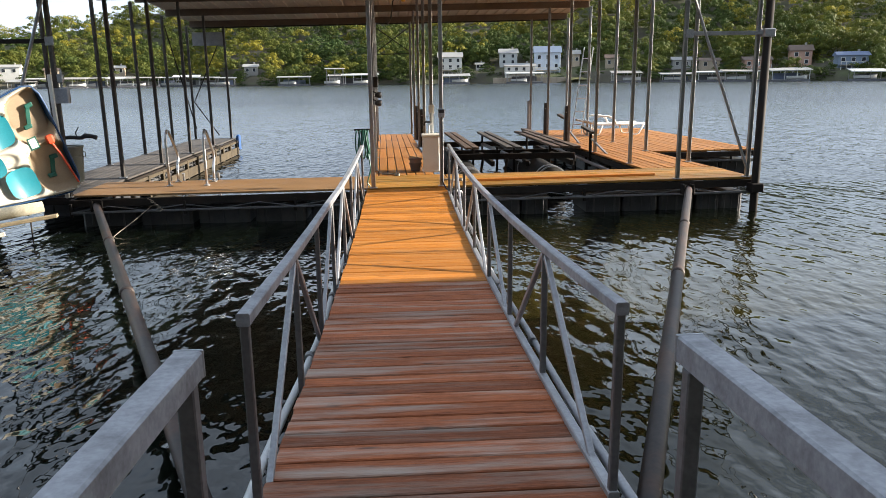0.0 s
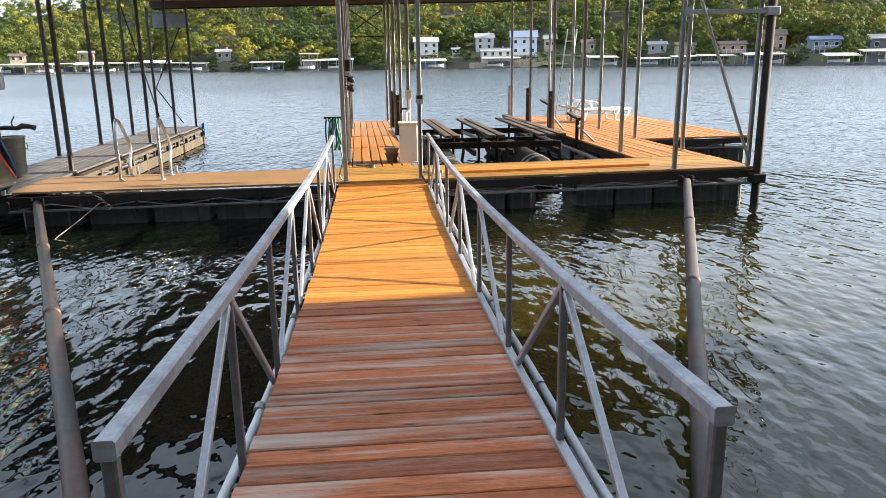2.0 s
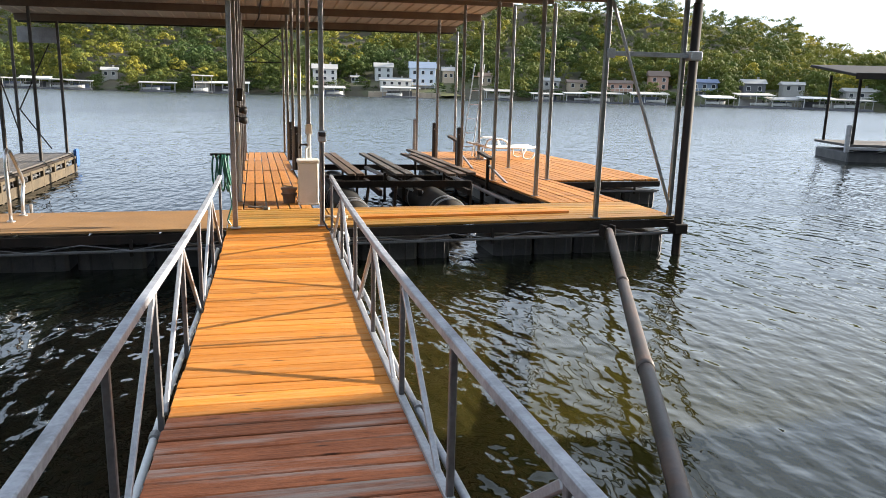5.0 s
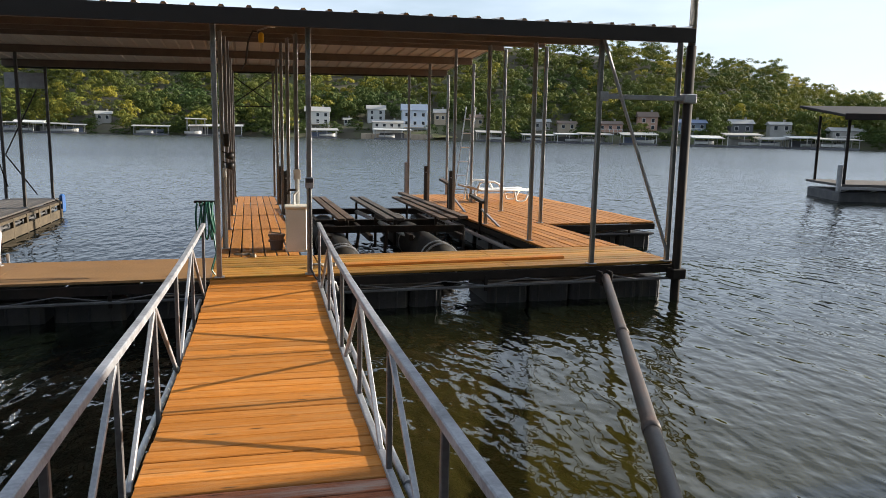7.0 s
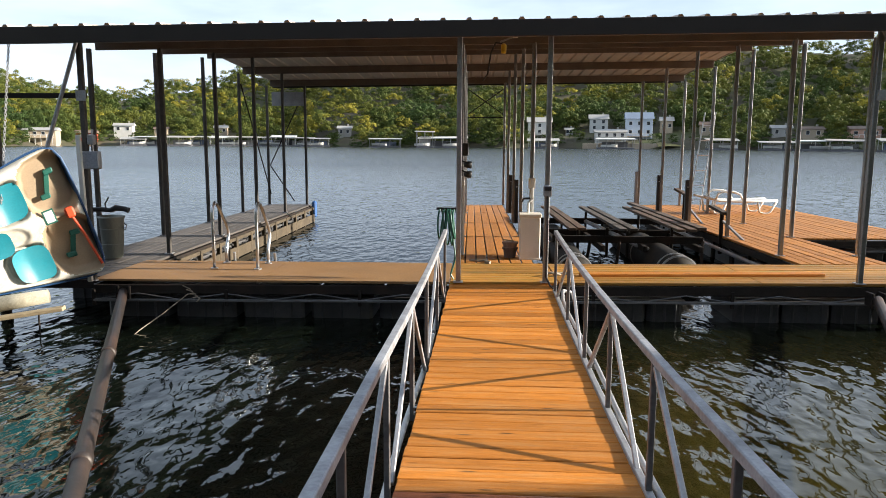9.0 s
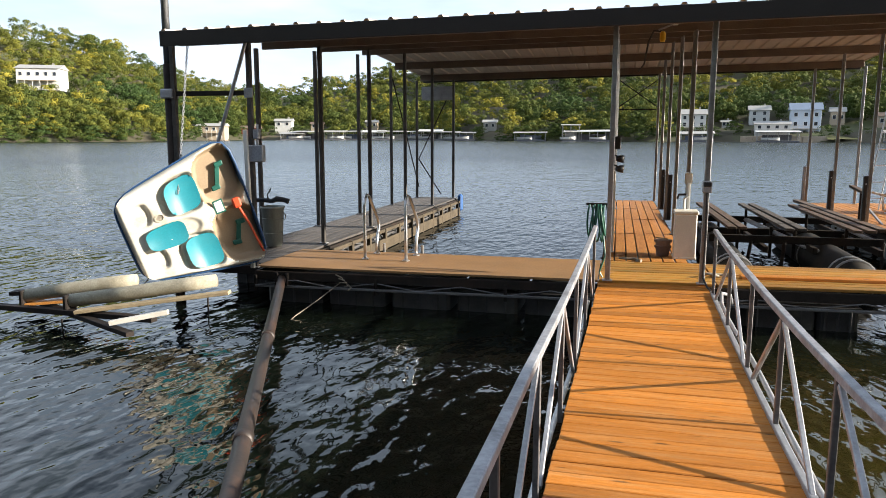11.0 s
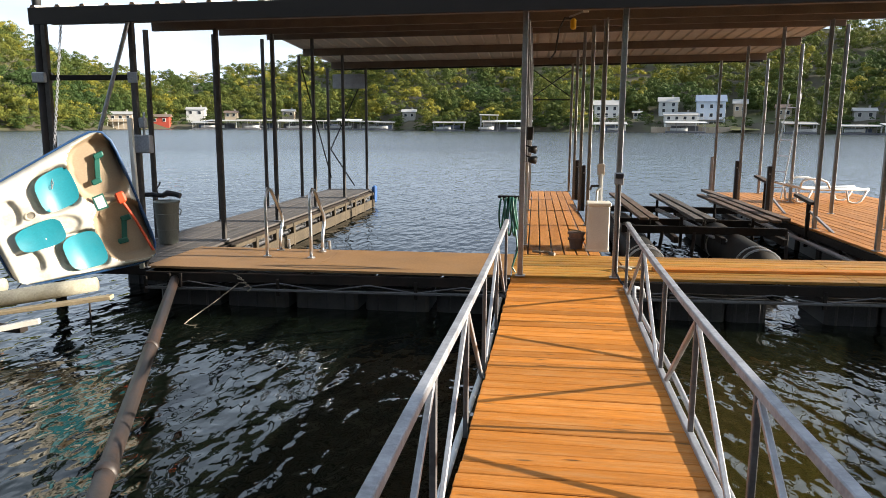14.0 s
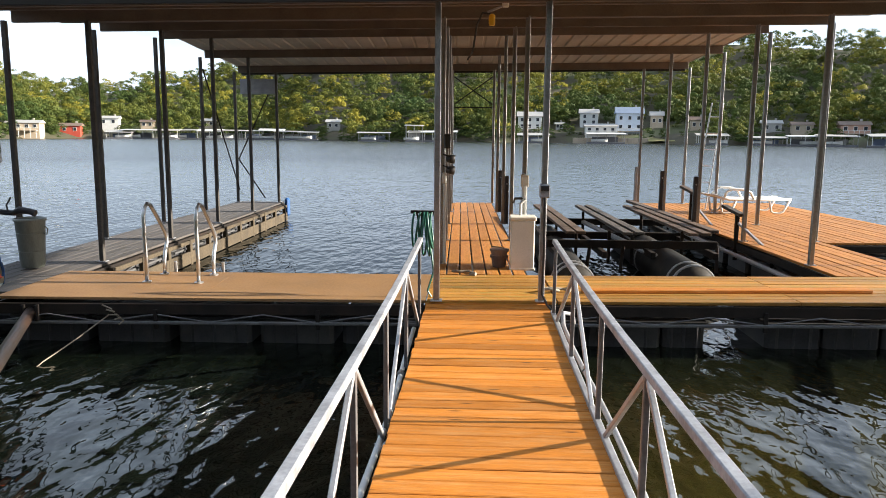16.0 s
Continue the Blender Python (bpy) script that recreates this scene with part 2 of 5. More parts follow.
# constant tilt added to the far water's bump so it mirrors brighter, higher sky
tilt_start, lean = n.new("ShaderNodeMath"), n.new("ShaderNodeMath")
tilt_start.operation, tilt_start.inputs[1].default_value = "SUBTRACT", 3.0
lean.operation, lean.inputs[1].default_value = "MAXIMUM", 0.0
slope = n.new("ShaderNodeMath")
slope.operation, slope.inputs[1].default_value = "MULTIPLY_ADD", 0.75
l.new(sep.outputs["Y"], tilt_start.inputs[0])
l.new(tilt_start.outputs[0], lean.inputs[0])
l.new(lean.outputs[0], slope.inputs[0])
l.new(height, slope.inputs[2])
height = slope.outputs[0]
bp = n.new("ShaderNodeBump")
bp.inputs["Strength"].default_value, bp.inputs["Distance"].default_value = 1.0, 0.098
l.new(height, bp.inputs["Height"])
l.new(bp.outputs["Normal"], b.inputs["Normal"])
fade = n.new("ShaderNodeMapRange")
fade.inputs["From Min"].default_value, fade.inputs["From Max"].default_value = 20.0, 90.0
fade.inputs["To Min"].default_value, fade.inputs["To Max"].default_value = 1.0, 0.75
l.new(dist.outputs["Value"], fade.inputs["Value"])
l.new(fade.outputs["Result"], bp.inputs["Strength"])


# ---- mesh helpers ----
def warp(x, y):
    """Dock plan to world: the fingers run slightly askew."""
    return x + (-0.023 - 0.004 * x) * y, y + 0.035 * x


def wz(x):
    return 0.005 * x


def bm_mesh(bm, name):
    me = bpy.data.meshes.new(name)
    bm.normal_update()
    bm.to_mesh(me)
    bm.free()
    return me


def part(name, bm, material, parent=None, label="", smooth=False):
    """Links a bmesh as one mesh object under a thing; its coordinates are those of the thing."""
    me = bm_mesh(bm, name) if isinstance(bm, bmesh.types.BMesh) else bm
    if not me.materials:
        me.materials.append(material)
    if smooth:
        for p in me.polygons:
            p.use_smooth = True
    ob = new(name, me)
    ob.parent = parent
    return tagged(ob, label)


def thing(name, base=(0, 0, 0), label="", category="", group="", kind="", turn=0.0):
    ob = new(name)
    ob.empty_display_size = 0.1
    ob.matrix_world = pose(*base, 0, 0, turn)
    return tagged(ob, label, category, group, kind)


def bm_box(size, at=(0, 0, 0), bevel=0.0, bm=None, rot=None):
    """A box of a size about a centre, its edges bevelled; joined to bm where given."""
    own = bmesh.new()
    bmesh.ops.create_cube(own, size=1.0)
    bmesh.ops.scale(own, vec=size, verts=own.verts)
    if bevel:
        bmesh.ops.bevel(own, geom=own.edges[:], offset=bevel, segments=1, affect="EDGES")
    m = Matrix.Translation(at) @ (rot.to_4x4() if rot else Matrix())
    bmesh.ops.transform(own, matrix=m, verts=own.verts)
    return join(bm, own)


def join(bm, own):
    if bm is None:
        return own
    me = bpy.data.meshes.new("tmp")
    own.to_mesh(me)
    own.free()
    bm.from_mesh(me)
    bpy.data.meshes.remove(me)
    return bm


def bm_bar(a, z, w, h, bm=None, bevel=0.004, up=(0, 0, 1)):
    """A straight bar of section w x h from point a to point z."""
    a, z = Vector(a), Vector(z)
    d = z - a
    y = d.normalized()
    u = Vector(up)
    x = y.cross(u)
    if x.length < 1e-4:
        x = y.cross(Vector((0, 1, 0)))
    x.normalize()
    zz = x.cross(y)
    rot = Matrix((x, y, zz)).transposed()
    return bm_box((w, d.length, h), (a + z) / 2, bevel, bm, rot)


def bm_tube(points, r, seg=10, bm=None, cap=True, closed=False):
    """A round tube along a line of points."""
    own = bmesh.new()
    pts = [Vector(p) for p in points]
    rs = r if isinstance(r, (list, tuple)) else [r] * len(pts)
    rings = []
    prev = None
    for i, p in enumerate(pts):
        d = (pts[min(i + 1, len(pts) - 1)] - pts[max(i - 1, 0)]).normalized()
        if prev is None:
            u = d.orthogonal().normalized()
        else:
            u = (prev - d * prev.dot(d)).normalized()
        prev = u
        v = d.cross(u)
        rings.append([own.verts.new(p + (u * math.cos(t) + v * math.sin(t)) * rs[i]) for t in [2 * math.pi * k / seg for k in range(seg)]])
    for a, c in zip(rings, rings[1:]):
        for k in range(seg):
            own.faces.new((a[k], a[(k + 1) % seg], c[(k + 1) % seg], c[k]))
    if cap:
        own.faces.new(rings[0][::-1])
        own.faces.new(rings[-1])
    return join(bm, own)


def bm_rail(points, w, bevel=0.005):
    """One continuous square rail with eased edges along points that run in y."""
    own = bmesh.new()
    h, k = w / 2, w / 2 - bevel
    ring = ((-h, -k), (-k, -h), (k, -h), (h, -k), (h, k), (k, h), (-k, h), (-h, k))
    rings = [[own.verts.new(Vector(p) + Vector((a, 0, c))) for a, c in ring] for p in points]
    for a, c in zip(rings, rings[1:]):
        for i in range(8):
            own.faces.new((a[i], a[(i + 1) % 8], c[(i + 1) % 8], c[i]))
    own.faces.new(rings[0][::-1])
    own.faces.new(rings[-1])
    bmesh.ops.recalc_face_normals(own, faces=own.faces)
    return own


def bm_lathe(profile, seg=20, at=(0, 0, 0), bm=None):
    """A turned shape from (radius, height) pairs."""
    own = bmesh.new()
    rings = [[own.verts.new((r * math.cos(2 * math.pi * k / seg) + at[0], r * math.sin(2 * math.pi * k / seg) + at[1], z + at[2])) for k in range(seg)]
             for r, z in profile]
    for a, c in zip(rings, rings[1:]):
        for k in range(seg):
            own.faces.new((a[k], a[(k + 1) % seg], c[(k + 1) % seg], c[k]))
    own.faces.new(rings[0][::-1])
    own.faces.new(rings[-1])
    return join(bm, own)


def raw_mesh(name, verts, faces, material):
    me = bpy.data.meshes.new(name)
    me.from_pydata(verts, [], faces)
    me.materials.append(material)
    me.update()
    return me


WATER_Z = -0.5

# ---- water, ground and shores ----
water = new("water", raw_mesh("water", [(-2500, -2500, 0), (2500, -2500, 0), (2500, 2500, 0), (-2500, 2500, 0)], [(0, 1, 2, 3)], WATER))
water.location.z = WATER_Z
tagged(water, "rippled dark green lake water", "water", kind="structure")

GROUND = mat("leaf_litter_ground", (0.07, 0.06, 0.035), 0.95, dark=0.6, light=1.3, scale=0.15, bump=0.2, fine=2.0, tint=(0.09, 0.12, 0.03), tint_amount=0.8, tint_scale=0.05)


def bump_line(a, table):
    for (a0, v0), (a1, v1) in zip(table, table[1:]):
        if a0 <= a <= a1:
            f = (a - a0) / (a1 - a0)
            f = f * f * (3 - 2 * f)
            return v0 + (v1 - v0) * f
    return table[0][1] if a < table[0][0] else table[-1][1]


SHORE = [(-180, 200), (-60, 190), (-40, 225), (-28, 300), (-18, 300), (-8, 265), (5, 255), (20, 245), (35, 225), (60, 200), (180, 200)]
RIDGE = [(-180, 29), (-52, 37), (-44, 41), (-39, 36), (-35, 26), (-29, 21), (-22, 28), (-17, 38), (-8, 48), (4, 50), (16, 48), (26, 42), (31, 37), (37, 29), (41, 17), (45, 13), (60, 18), (180, 29)]


def far_height(az, r):
    """Height of the far bank over the water, by azimuth in degrees from +y and distance."""
    s = bump_line(az, SHORE)
    if r < s:
        return -3.0 if r < s - 4 else -3.0 + 3.0 * (r - s + 4) / 4
    f = min(1.0, (r - s) / 150.0)
    return 0.4 + 1.2 * min(1, (r - s) / 6) + bump_line(az, RIDGE) * f ** 1.35 + 1.5 * noise.noise((az * 0.3, r * 0.02, 0))


def near_height(x, y):
    """The near bank: behind the camera and round to the sides."""
    edge = -9.6 - 0.9 * noise.noise((x * 0.12, 0, 5))
    if x > 9:
        edge += min(5.0, (x - 9) * 0.45)
    if x < -14:
        edge += min(4.0, (-14 - x) * 0.25)
    d = edge - y
    return -3.0 if d < -4 else (-0.45 * -d * 1.6 if d < 0 else min(9.0, 0.25 * d + 0.012 * d * d))


gv, gf = [], []
RINGS = [0, 4, 8, 12, 18, 26, 40, 60, 90, 130, 170] + [185 + 8 * i for i in range(30)] + [450, 520, 700, 1200, 3000]
STEPS = 160
for r in RINGS:
    for k in range(STEPS):
        a = -180 + 360 * k / STEPS
        x, y = r * math.sin(radians(a)), r * math.cos(radians(a)) - 4
        z = near_height(x, y) if (r < 130 and y < 6) else -3.0
        if r > 150:
            z = max(far_height(a, r), near_height(x, y) if y < -20 else -3)
        gv.append((x, y, z + WATER_Z))
for i in range(len(RINGS) - 1):
    for k in range(STEPS):
        k2 = (k + 1) % STEPS
        gf.append((i * STEPS + k, i * STEPS + k2, (i + 1) * STEPS + k2, (i + 1) * STEPS + k))
ground = new("ground", raw_mesh("ground", gv, gf, GROUND))
for p in ground.data.polygons:
    p.use_smooth = True
tagged(ground, "wooded banks and lake bed of leaf litter and soil", "ground", kind="structure")


# ---- woods ----
def leaf_mat(name, color, color2):
    m = bpy.data.materials.new(name)
    m.use_nodes = True
    n, l = m.node_tree.nodes, m.node_tree.links
    b = n["Principled BSDF"]
    at, rp, geo, hs = n.new("ShaderNodeAttribute"), n.new("ShaderNodeValToRGB"), n.new("ShaderNodeNewGeometry"), n.new("ShaderNodeHueSaturation")
    at.attribute_name = "tone"
    rp.color_ramp.elements[0].color, rp.color_ramp.elements[1].color = (*color, 1), (*color2, 1)
    mr = n.new("ShaderNodeMapRange")
    mr.inputs["To Min"].default_value, mr.inputs["To Max"].default_value = 0.86, 1.14
    l.new(geo.outputs["Random Per Island"], mr.inputs["Value"])
    l.new(at.outputs["Fac"], rp.inputs["Fac"])
    l.new(rp.outputs["Color"], hs.inputs["Color"])
    l.new(mr.outputs["Result"], hs.inputs["Value"])
    l.new(hs.outputs["Color"], b.inputs["Base Color"])
    b.inputs["Roughness"].default_value = 0.7
    b.inputs["Specular IOR Level"].default_value = 0.2
    tr, mx = n.new("ShaderNodeBsdfTranslucent"), n.new("ShaderNodeMixShader")
    mx.inputs[0].default_value = 0.14
    l.new(hs.outputs["Color"], tr.inputs["Color"])
    l.new(b.outputs["BSDF"], mx.inputs[1])
    l.new(tr.outputs["BSDF"], mx.inputs[2])
    l.new(mx.outputs["Shader"], n["Material Output"].inputs["Surface"])
    return m


LEAVES = leaf_mat("mixed_woodland_leaves", (0.037, 0.067, 0.015), (0.31, 0.265, 0.03))
BARK = mat("grey_brown_bark", (0.10, 0.08, 0.06), 0.9, dark=0.6, light=1.3, scale=5, bump=0.5, fine=30, stretch=(3, 3, 1))


def crown_template(seed, leaves, lumps, leaf):
    """Leaf triangles over a cluster of lumps; unit crown, about 1 high and 0.8 wide, its foot at 0."""
    rng = np.random.default_rng(seed)
    cs = []
    for i in range(lumps):
        h = rng.uniform(0.16, 0.86)
        spread = 0.34 * math.sin(math.pi * min(1, max(0.12, (1.08 - h)))) + 0.04
        a = rng.uniform(0, 2 * math.pi)
        cs.append((math.cos(a) * spread * rng.uniform(0.3, 1), math.sin(a) * spread * rng.uniform(0.3, 1), h, rng.uniform(0.12, 0.22)))
    cs = np.array(cs)
    pick = rng.integers(0, lumps, leaves)
    d = rng.normal(size=(leaves, 3))
    d /= np.linalg.norm(d, axis=1)[:, None]
    d[:, 2] = np.abs(d[:, 2]) * 0.9 - 0.25
    c = cs[pick, :3] + d * cs[pick, 3:4] * rng.uniform(0.75, 1.1, (leaves, 1)) * np.array((1, 1, 0.85))
    nrm = d + rng.normal(size=(leaves, 3)) * 0.13
    nrm /= np.linalg.norm(nrm, axis=1)[:, None]
    t = np.cross(nrm, rng.normal(size=(leaves, 3)))
    t /= np.linalg.norm(t, axis=1)[:, None]
    bt = np.cross(nrm, t)
    s = leaf * rng.uniform(0.6, 1.4, (leaves, 1))
    p = np.stack([c + t * s, c - t * s * 0.5 + bt * s * 0.9, c - t * s * 0.6 - bt * s * 0.8], axis=1)
    return p.reshape(-1, 3)


def woods(name, places, templates, label):
    """One object of many trees. places: x, y, z, height, width, tone."""
    rng = np.random.default_rng(11)
    vs, tones = [], []
    for x, y, z, h, w, tone in places:
        tpl = templates[rng.integers(0, len(templates))]
        a = rng.uniform(0, 6.28)
        ca, sa = math.cos(a), math.sin(a)
        p = tpl * (w, w, h)
        vs.append(np.stack([p[:, 0] * ca - p[:, 1] * sa + x, p[:, 0] * sa + p[:, 1] * ca + y, p[:, 2] + z], axis=1))
        tones.append(np.full(len(p), tone, np.float32))
    v = np.concatenate(vs)
    tone = np.concatenate(tones)
    count = len(v) // 3
    me = bpy.data.meshes.new(name)
    me.vertices.add(len(v))
    me.vertices.foreach_set("co", v.astype(np.float32).ravel())
    me.loops.add(len(v))
    me.loops.foreach_set("vertex_index", np.arange(len(v), dtype=np.int32))
    me.polygons.add(count)
    me.polygons.foreach_set("loop_start", np.arange(0, len(v), 3, dtype=np.int32))
    at = me.attributes.new("tone", "FLOAT", "POINT")
    at.data.foreach_set("value", tone)
    me.update(calc_edges=True)
    me.validate()
    me.materials.append(LEAVES)
    ob = new(name, me)
    return tagged(ob, label, "woods", kind="stuff")


TEMPLATES = [crown_template(s, 780, 11, 0.0245) for s in range(12)]
# far bank houses: azimuth, width, height, base height, colour, roof colour, set back
HOUSES = [(-11.2, 5.0, 3.8, 4.0, "stone", "grey", 16), (4.0, 8.5, 6.6, 3.6, "white", "grey", 18), (8.5, 6.5, 6.0, 5.6, "pale", "grey", 24), (9.4, 10.5, 3.6, 1.9, "white", "grey", 10), (11.5, 9.0, 8.6, 3.0, "blue_white", "slate", 16),
          (13.5, 4.2, 5.5, 4.5, "tan", "grey", 26), (16.4, 4.6, 4.6, 5.0, "tan", "brown", 22), (6.3, 2.6, 2.4, 4.5, "grey", "grey", 18),
          (21.4, 6.0, 3.8, 4.5, "grey", "grey", 20), (23.4, 6.0, 3.4, 4.0, "tan", "brown", 16), (26.6, 8.0, 3.8, 3.5, "pink", "brown", 16), (29.4, 6.0, 6.4, 3.6, "pink", "brown", 22), (32.6, 8.0, 4.0, 3.6, "slate", "blue", 18),
          (36.0, 6.5, 4.8, 4.0, "dark", "grey", 18), (38.6, 6.0, 3.2, 5.0, "grey", "grey", 18), (42.8, 8.0, 3.6, 2.6, "grey", "grey", 12),
          (-43.4, 13.0, 5.6, 20.0, "white", "grey", 60), (-27.1, 7.0, 3.8, 5.5, "white", "grey", 18), (-29.6, 7.0, 3.8, 1.8, "red", "brown", 8), (-32.4, 10.0, 3.6, 1.6, "tan", "grey", 8), (-24.6, 5.0, 3.0, 5.0, "tan", "brown", 20),
          (-20.4, 5.0, 3.4, 5.5, "tan", "grey", 22)]
# boat docks: azimuth, width, roof height
DOCKS = [(-7.9, 11, 2.8), (-3.4, 17, 4.0), (-5.2, 6, 5.2), (4.1, 10, 3.4), (9.8, 12, 3.0), (17.6, 9, 2.8), (21.5, 10, 2.8), (23.6, 8, 2.8), (25.9, 10, 3.6), (28.9, 10, 3.4), (33.9, 8, 3.2), (36.1, 9, 3.2), (38.4, 8, 3.0),
         (40.4, 8, 3.0), (42.4, 10, 3.0), (-26.6, 9, 3.2), (-25.0, 11, 3.2), (-23.4, 9, 3.0), (-21.9, 10, 3.4), (-20.3, 9, 3.0), (-18.8, 11, 3.2), (-17.3, 9, 3.0), (-15.9, 9, 3.4), (-14.4, 10, 3.6), (-13.0, 7, 3.0)]
CLEAR = [(h[0], h[6] - 16, h[6] + 3, h[1] * 0.11 + 0.6) for h in HOUSES] + [(14.8, 0, 22, 1.4), (11.0, 0, 12, 1.8)]   # gaps in the trees: azimuth, from, to, half width


def plant_far():
    rng = np.random.default_rng(5)
    out = []
    tries = 0
    while len(out) < 3000 and tries < 30000:
        tries += 1
        az = rng.uniform(-54, 52)
        s = bump_line(az, SHORE)
        r = s + 3 + 165 * rng.uniform(0, 1) ** 1.25
        if any(abs(az - a) < w and s + d0 < r < s + d1 for a, d0, d1, w in CLEAR):
            continue
        x, y = r * math.sin(radians(az)), r * math.cos(radians(az)) - 4
        h = rng.uniform(6.8, 11.8) * (0.8 if r < s + 12 else 1.0)
        z = far_height(az, r) + WATER_Z - 1.0
        patch = noise.noise((x * 0.02, y * 0.02, 3)) * 0.55 + 0.30
        tone = min(1.0, max(0.0, patch * rng.uniform(0.2, 1.0) + (0.5 if rng.uniform() < 0.10 else 0)))
        out.append((x, y, z, h, h * rng.uniform(0.75, 1.05), tone))
    # scrub along the water's edge
    for k in range(420):
        az = rng.uniform(-54, 52)
        r = bump_line(az, SHORE) + rng.uniform(-0.5, 9)
        if any(abs(az - a) < w * 0.5 and d0 < 12 for a, d0, d1, w in CLEAR):
            continue
        h = rng.uniform(2.5, 6.0)
        out.append((r * math.sin(radians(az)), r * math.cos(radians(az)) - 4, far_height(az, r) + WATER_Z - 1.2, h, h * rng.uniform(1.0, 1.6), rng.uniform(0, 0.12)))
    return out


woods("far_woods", plant_far(), TEMPLATES, "dense mixed green and yellowing woods on the far bank")


# ---- gangway ----
GW_Y0, GW_Y1 = -9.75, 0.06


def rail_z(y):
    """Height of the top rail: the gangway sags between the shore and the dock."""
    k = max(y, -9.3)
    return 0.645 + 0.0062 * (k + 2.4) ** 2 + 0.03 * (k - y)


def gw_z(y):
    return rail_z(y) - 0.705


def side_rail(side):
    x = 0.605 * side
    t = thing("gangway_railing", (x, GW_Y0, gw_z(GW_Y0)), "welded grey steel truss railing along the gangway", "railing", "gangway railings")
    o = Vector((x, GW_Y0, gw_z(GW_Y0)))

    def p(y, z):
        bow = 0.055 * min(1.0, (y + 8.9) / 3.0) if side < 0 else 0.0        # the left truss bows outwards
        return Vector((x - bow, y, z)) - o
    stations = [-8.88 + (8.88 - 0.3) * k / 8 for k in range(9)]
    part("top_rail", bm_rail([p(a, rail_z(a) - 0.022) for a in stations], 0.044), RAIL_WORN, t)
    low = 0.004 if side > 0 else -0.09
    part("bottom_rail", bm_rail([Vector((0, a - o.y, gw_z(a) + low - o.z)) for a in stations], 0.04), GALV_DULL, t)
    ys = (-8.855, -7.6, -6.45, -5.3, -4.1, -2.95, -1.7, -0.4)
    for y in ys:
        part("post", bm_bar(p(y, gw_z(y) - 0.1), p(y, rail_z(y) - 0.04), 0.03, 0.03), RAIL_POST, t)
    for top, foot in ((-7.6, -8.7), (-7.6, -6.6), (-5.3, -6.35), (-4.1, -5.15), (-4.1, -3.1), (-1.7, -2.85), (-1.7, -0.55)):
        part("diagonal_brace", bm_bar(p(top + 0.03 * (1 if foot > top else -1), rail_z(top) - 0.06), p(foot, gw_z(foot) - 0.06), 0.026, 0.03), GALV_DULL, t)
    return t


side_rail(1)
side_rail(-1)


# ---- dock frame: posts and roof ----
BAY = 2.16
ROWS = {"left_outer": -6.0, "left_inner": -4.95, "centre_left": -0.52, "centre_right": 0.52, "right_inner": 4.24, "right_outer": 5.38}
RIDGE_Y, EAVE_Z, RIDGE_Z, REAR_Z = 6.3, 3.0, 3.58, 3.31
ROOF_X0, ROOF_X1, ROOF_Y0, ROOF_Y1 = -5.94, 5.38, -0.3, 11.15


def roof_z(x, y):
    z = EAVE_Z + (RIDGE_Z - EAVE_Z) * (y - ROOF_Y0) / (RIDGE_Y - ROOF_Y0) if y < RIDGE_Y else RIDGE_Z + (REAR_Z - RIDGE_Z) * (y - RIDGE_Y) / (ROOF_Y1 - RIDGE_Y)
    return z + 0.016 * x


def dock_post(x, y, w=0.06):
    X, Y = warp(x, y)
    # the left rows get the darker steel
    dark = x < -2
    t = thing("roof_post", (X, Y, wz(x)), "slim dark square steel post on the grey finger" if dark else "slim galvanised square steel post holding the dock roof", "post", "roof posts")
    top = roof_z(x, y) - 0.14 - wz(x)
    part("shaft", bm_box((w, w, top), (0, 0, top / 2), 0.006), POST_DARK if dark else GALV, t)
    part("base_plate", bm_box((w * 1.9, w * 1.9, 0.012), (0, 0, 0.006), 0.002), GALV_DULL, t)
    return t


for row, x in ROWS.items():
    for i in range(6):
        dock_post(x, i * BAY)

roof = thing("dock_roof", (0, 0, 3), "low gabled ribbed metal dock roof with dark fascia", "roof")


def roof_slope(y0, y1):
    bm = bmesh.new()
    prof = []
    x = ROOF_X0
    while x < ROOF_X1 - 0.01:
        for dx, dz in ((0, 0), (0.02, 0.03), (0.055, 0.03), (0.075, 0.0)):
            prof.append((x + dx, dz))
        x += 0.2888
    prof.append((ROOF_X1, 0))
    for thick in (0.0, 0.004):
        rows = []
        for y in (y0, y1):
            row = []
            for x, dz in prof:
                X, Y = warp(x, y)
                row.append(bm.verts.new((X, Y, roof_z(x, y) + dz + thick - 3)))
            rows.append(row)
        for k in range(len(prof) - 1):
            f = (rows[0][k], rows[0][k + 1], rows[1][k + 1], rows[1][k])
            bm.faces.new(f if thick else f[::-1])
    return bm


part("roof_sheet", roof_slope(ROOF_Y0, RIDGE_Y), ROOF_UNDER, roof, "white ribbed metal sheet")
part("roof_sheet", roof_slope(RIDGE_Y, ROOF_Y1), ROOF_UNDER, roof, "white ribbed metal sheet")


def roof_beam(name, y, x0, x1, drop, w, h, m):
    a, c = warp(x0, y), warp(x1, y)
    part(name, bm_bar((a[0], a[1], roof_z(x0, y) - drop - 3), (c[0], c[1], roof_z(x1, y) - drop - 3), w, h), m, roof)


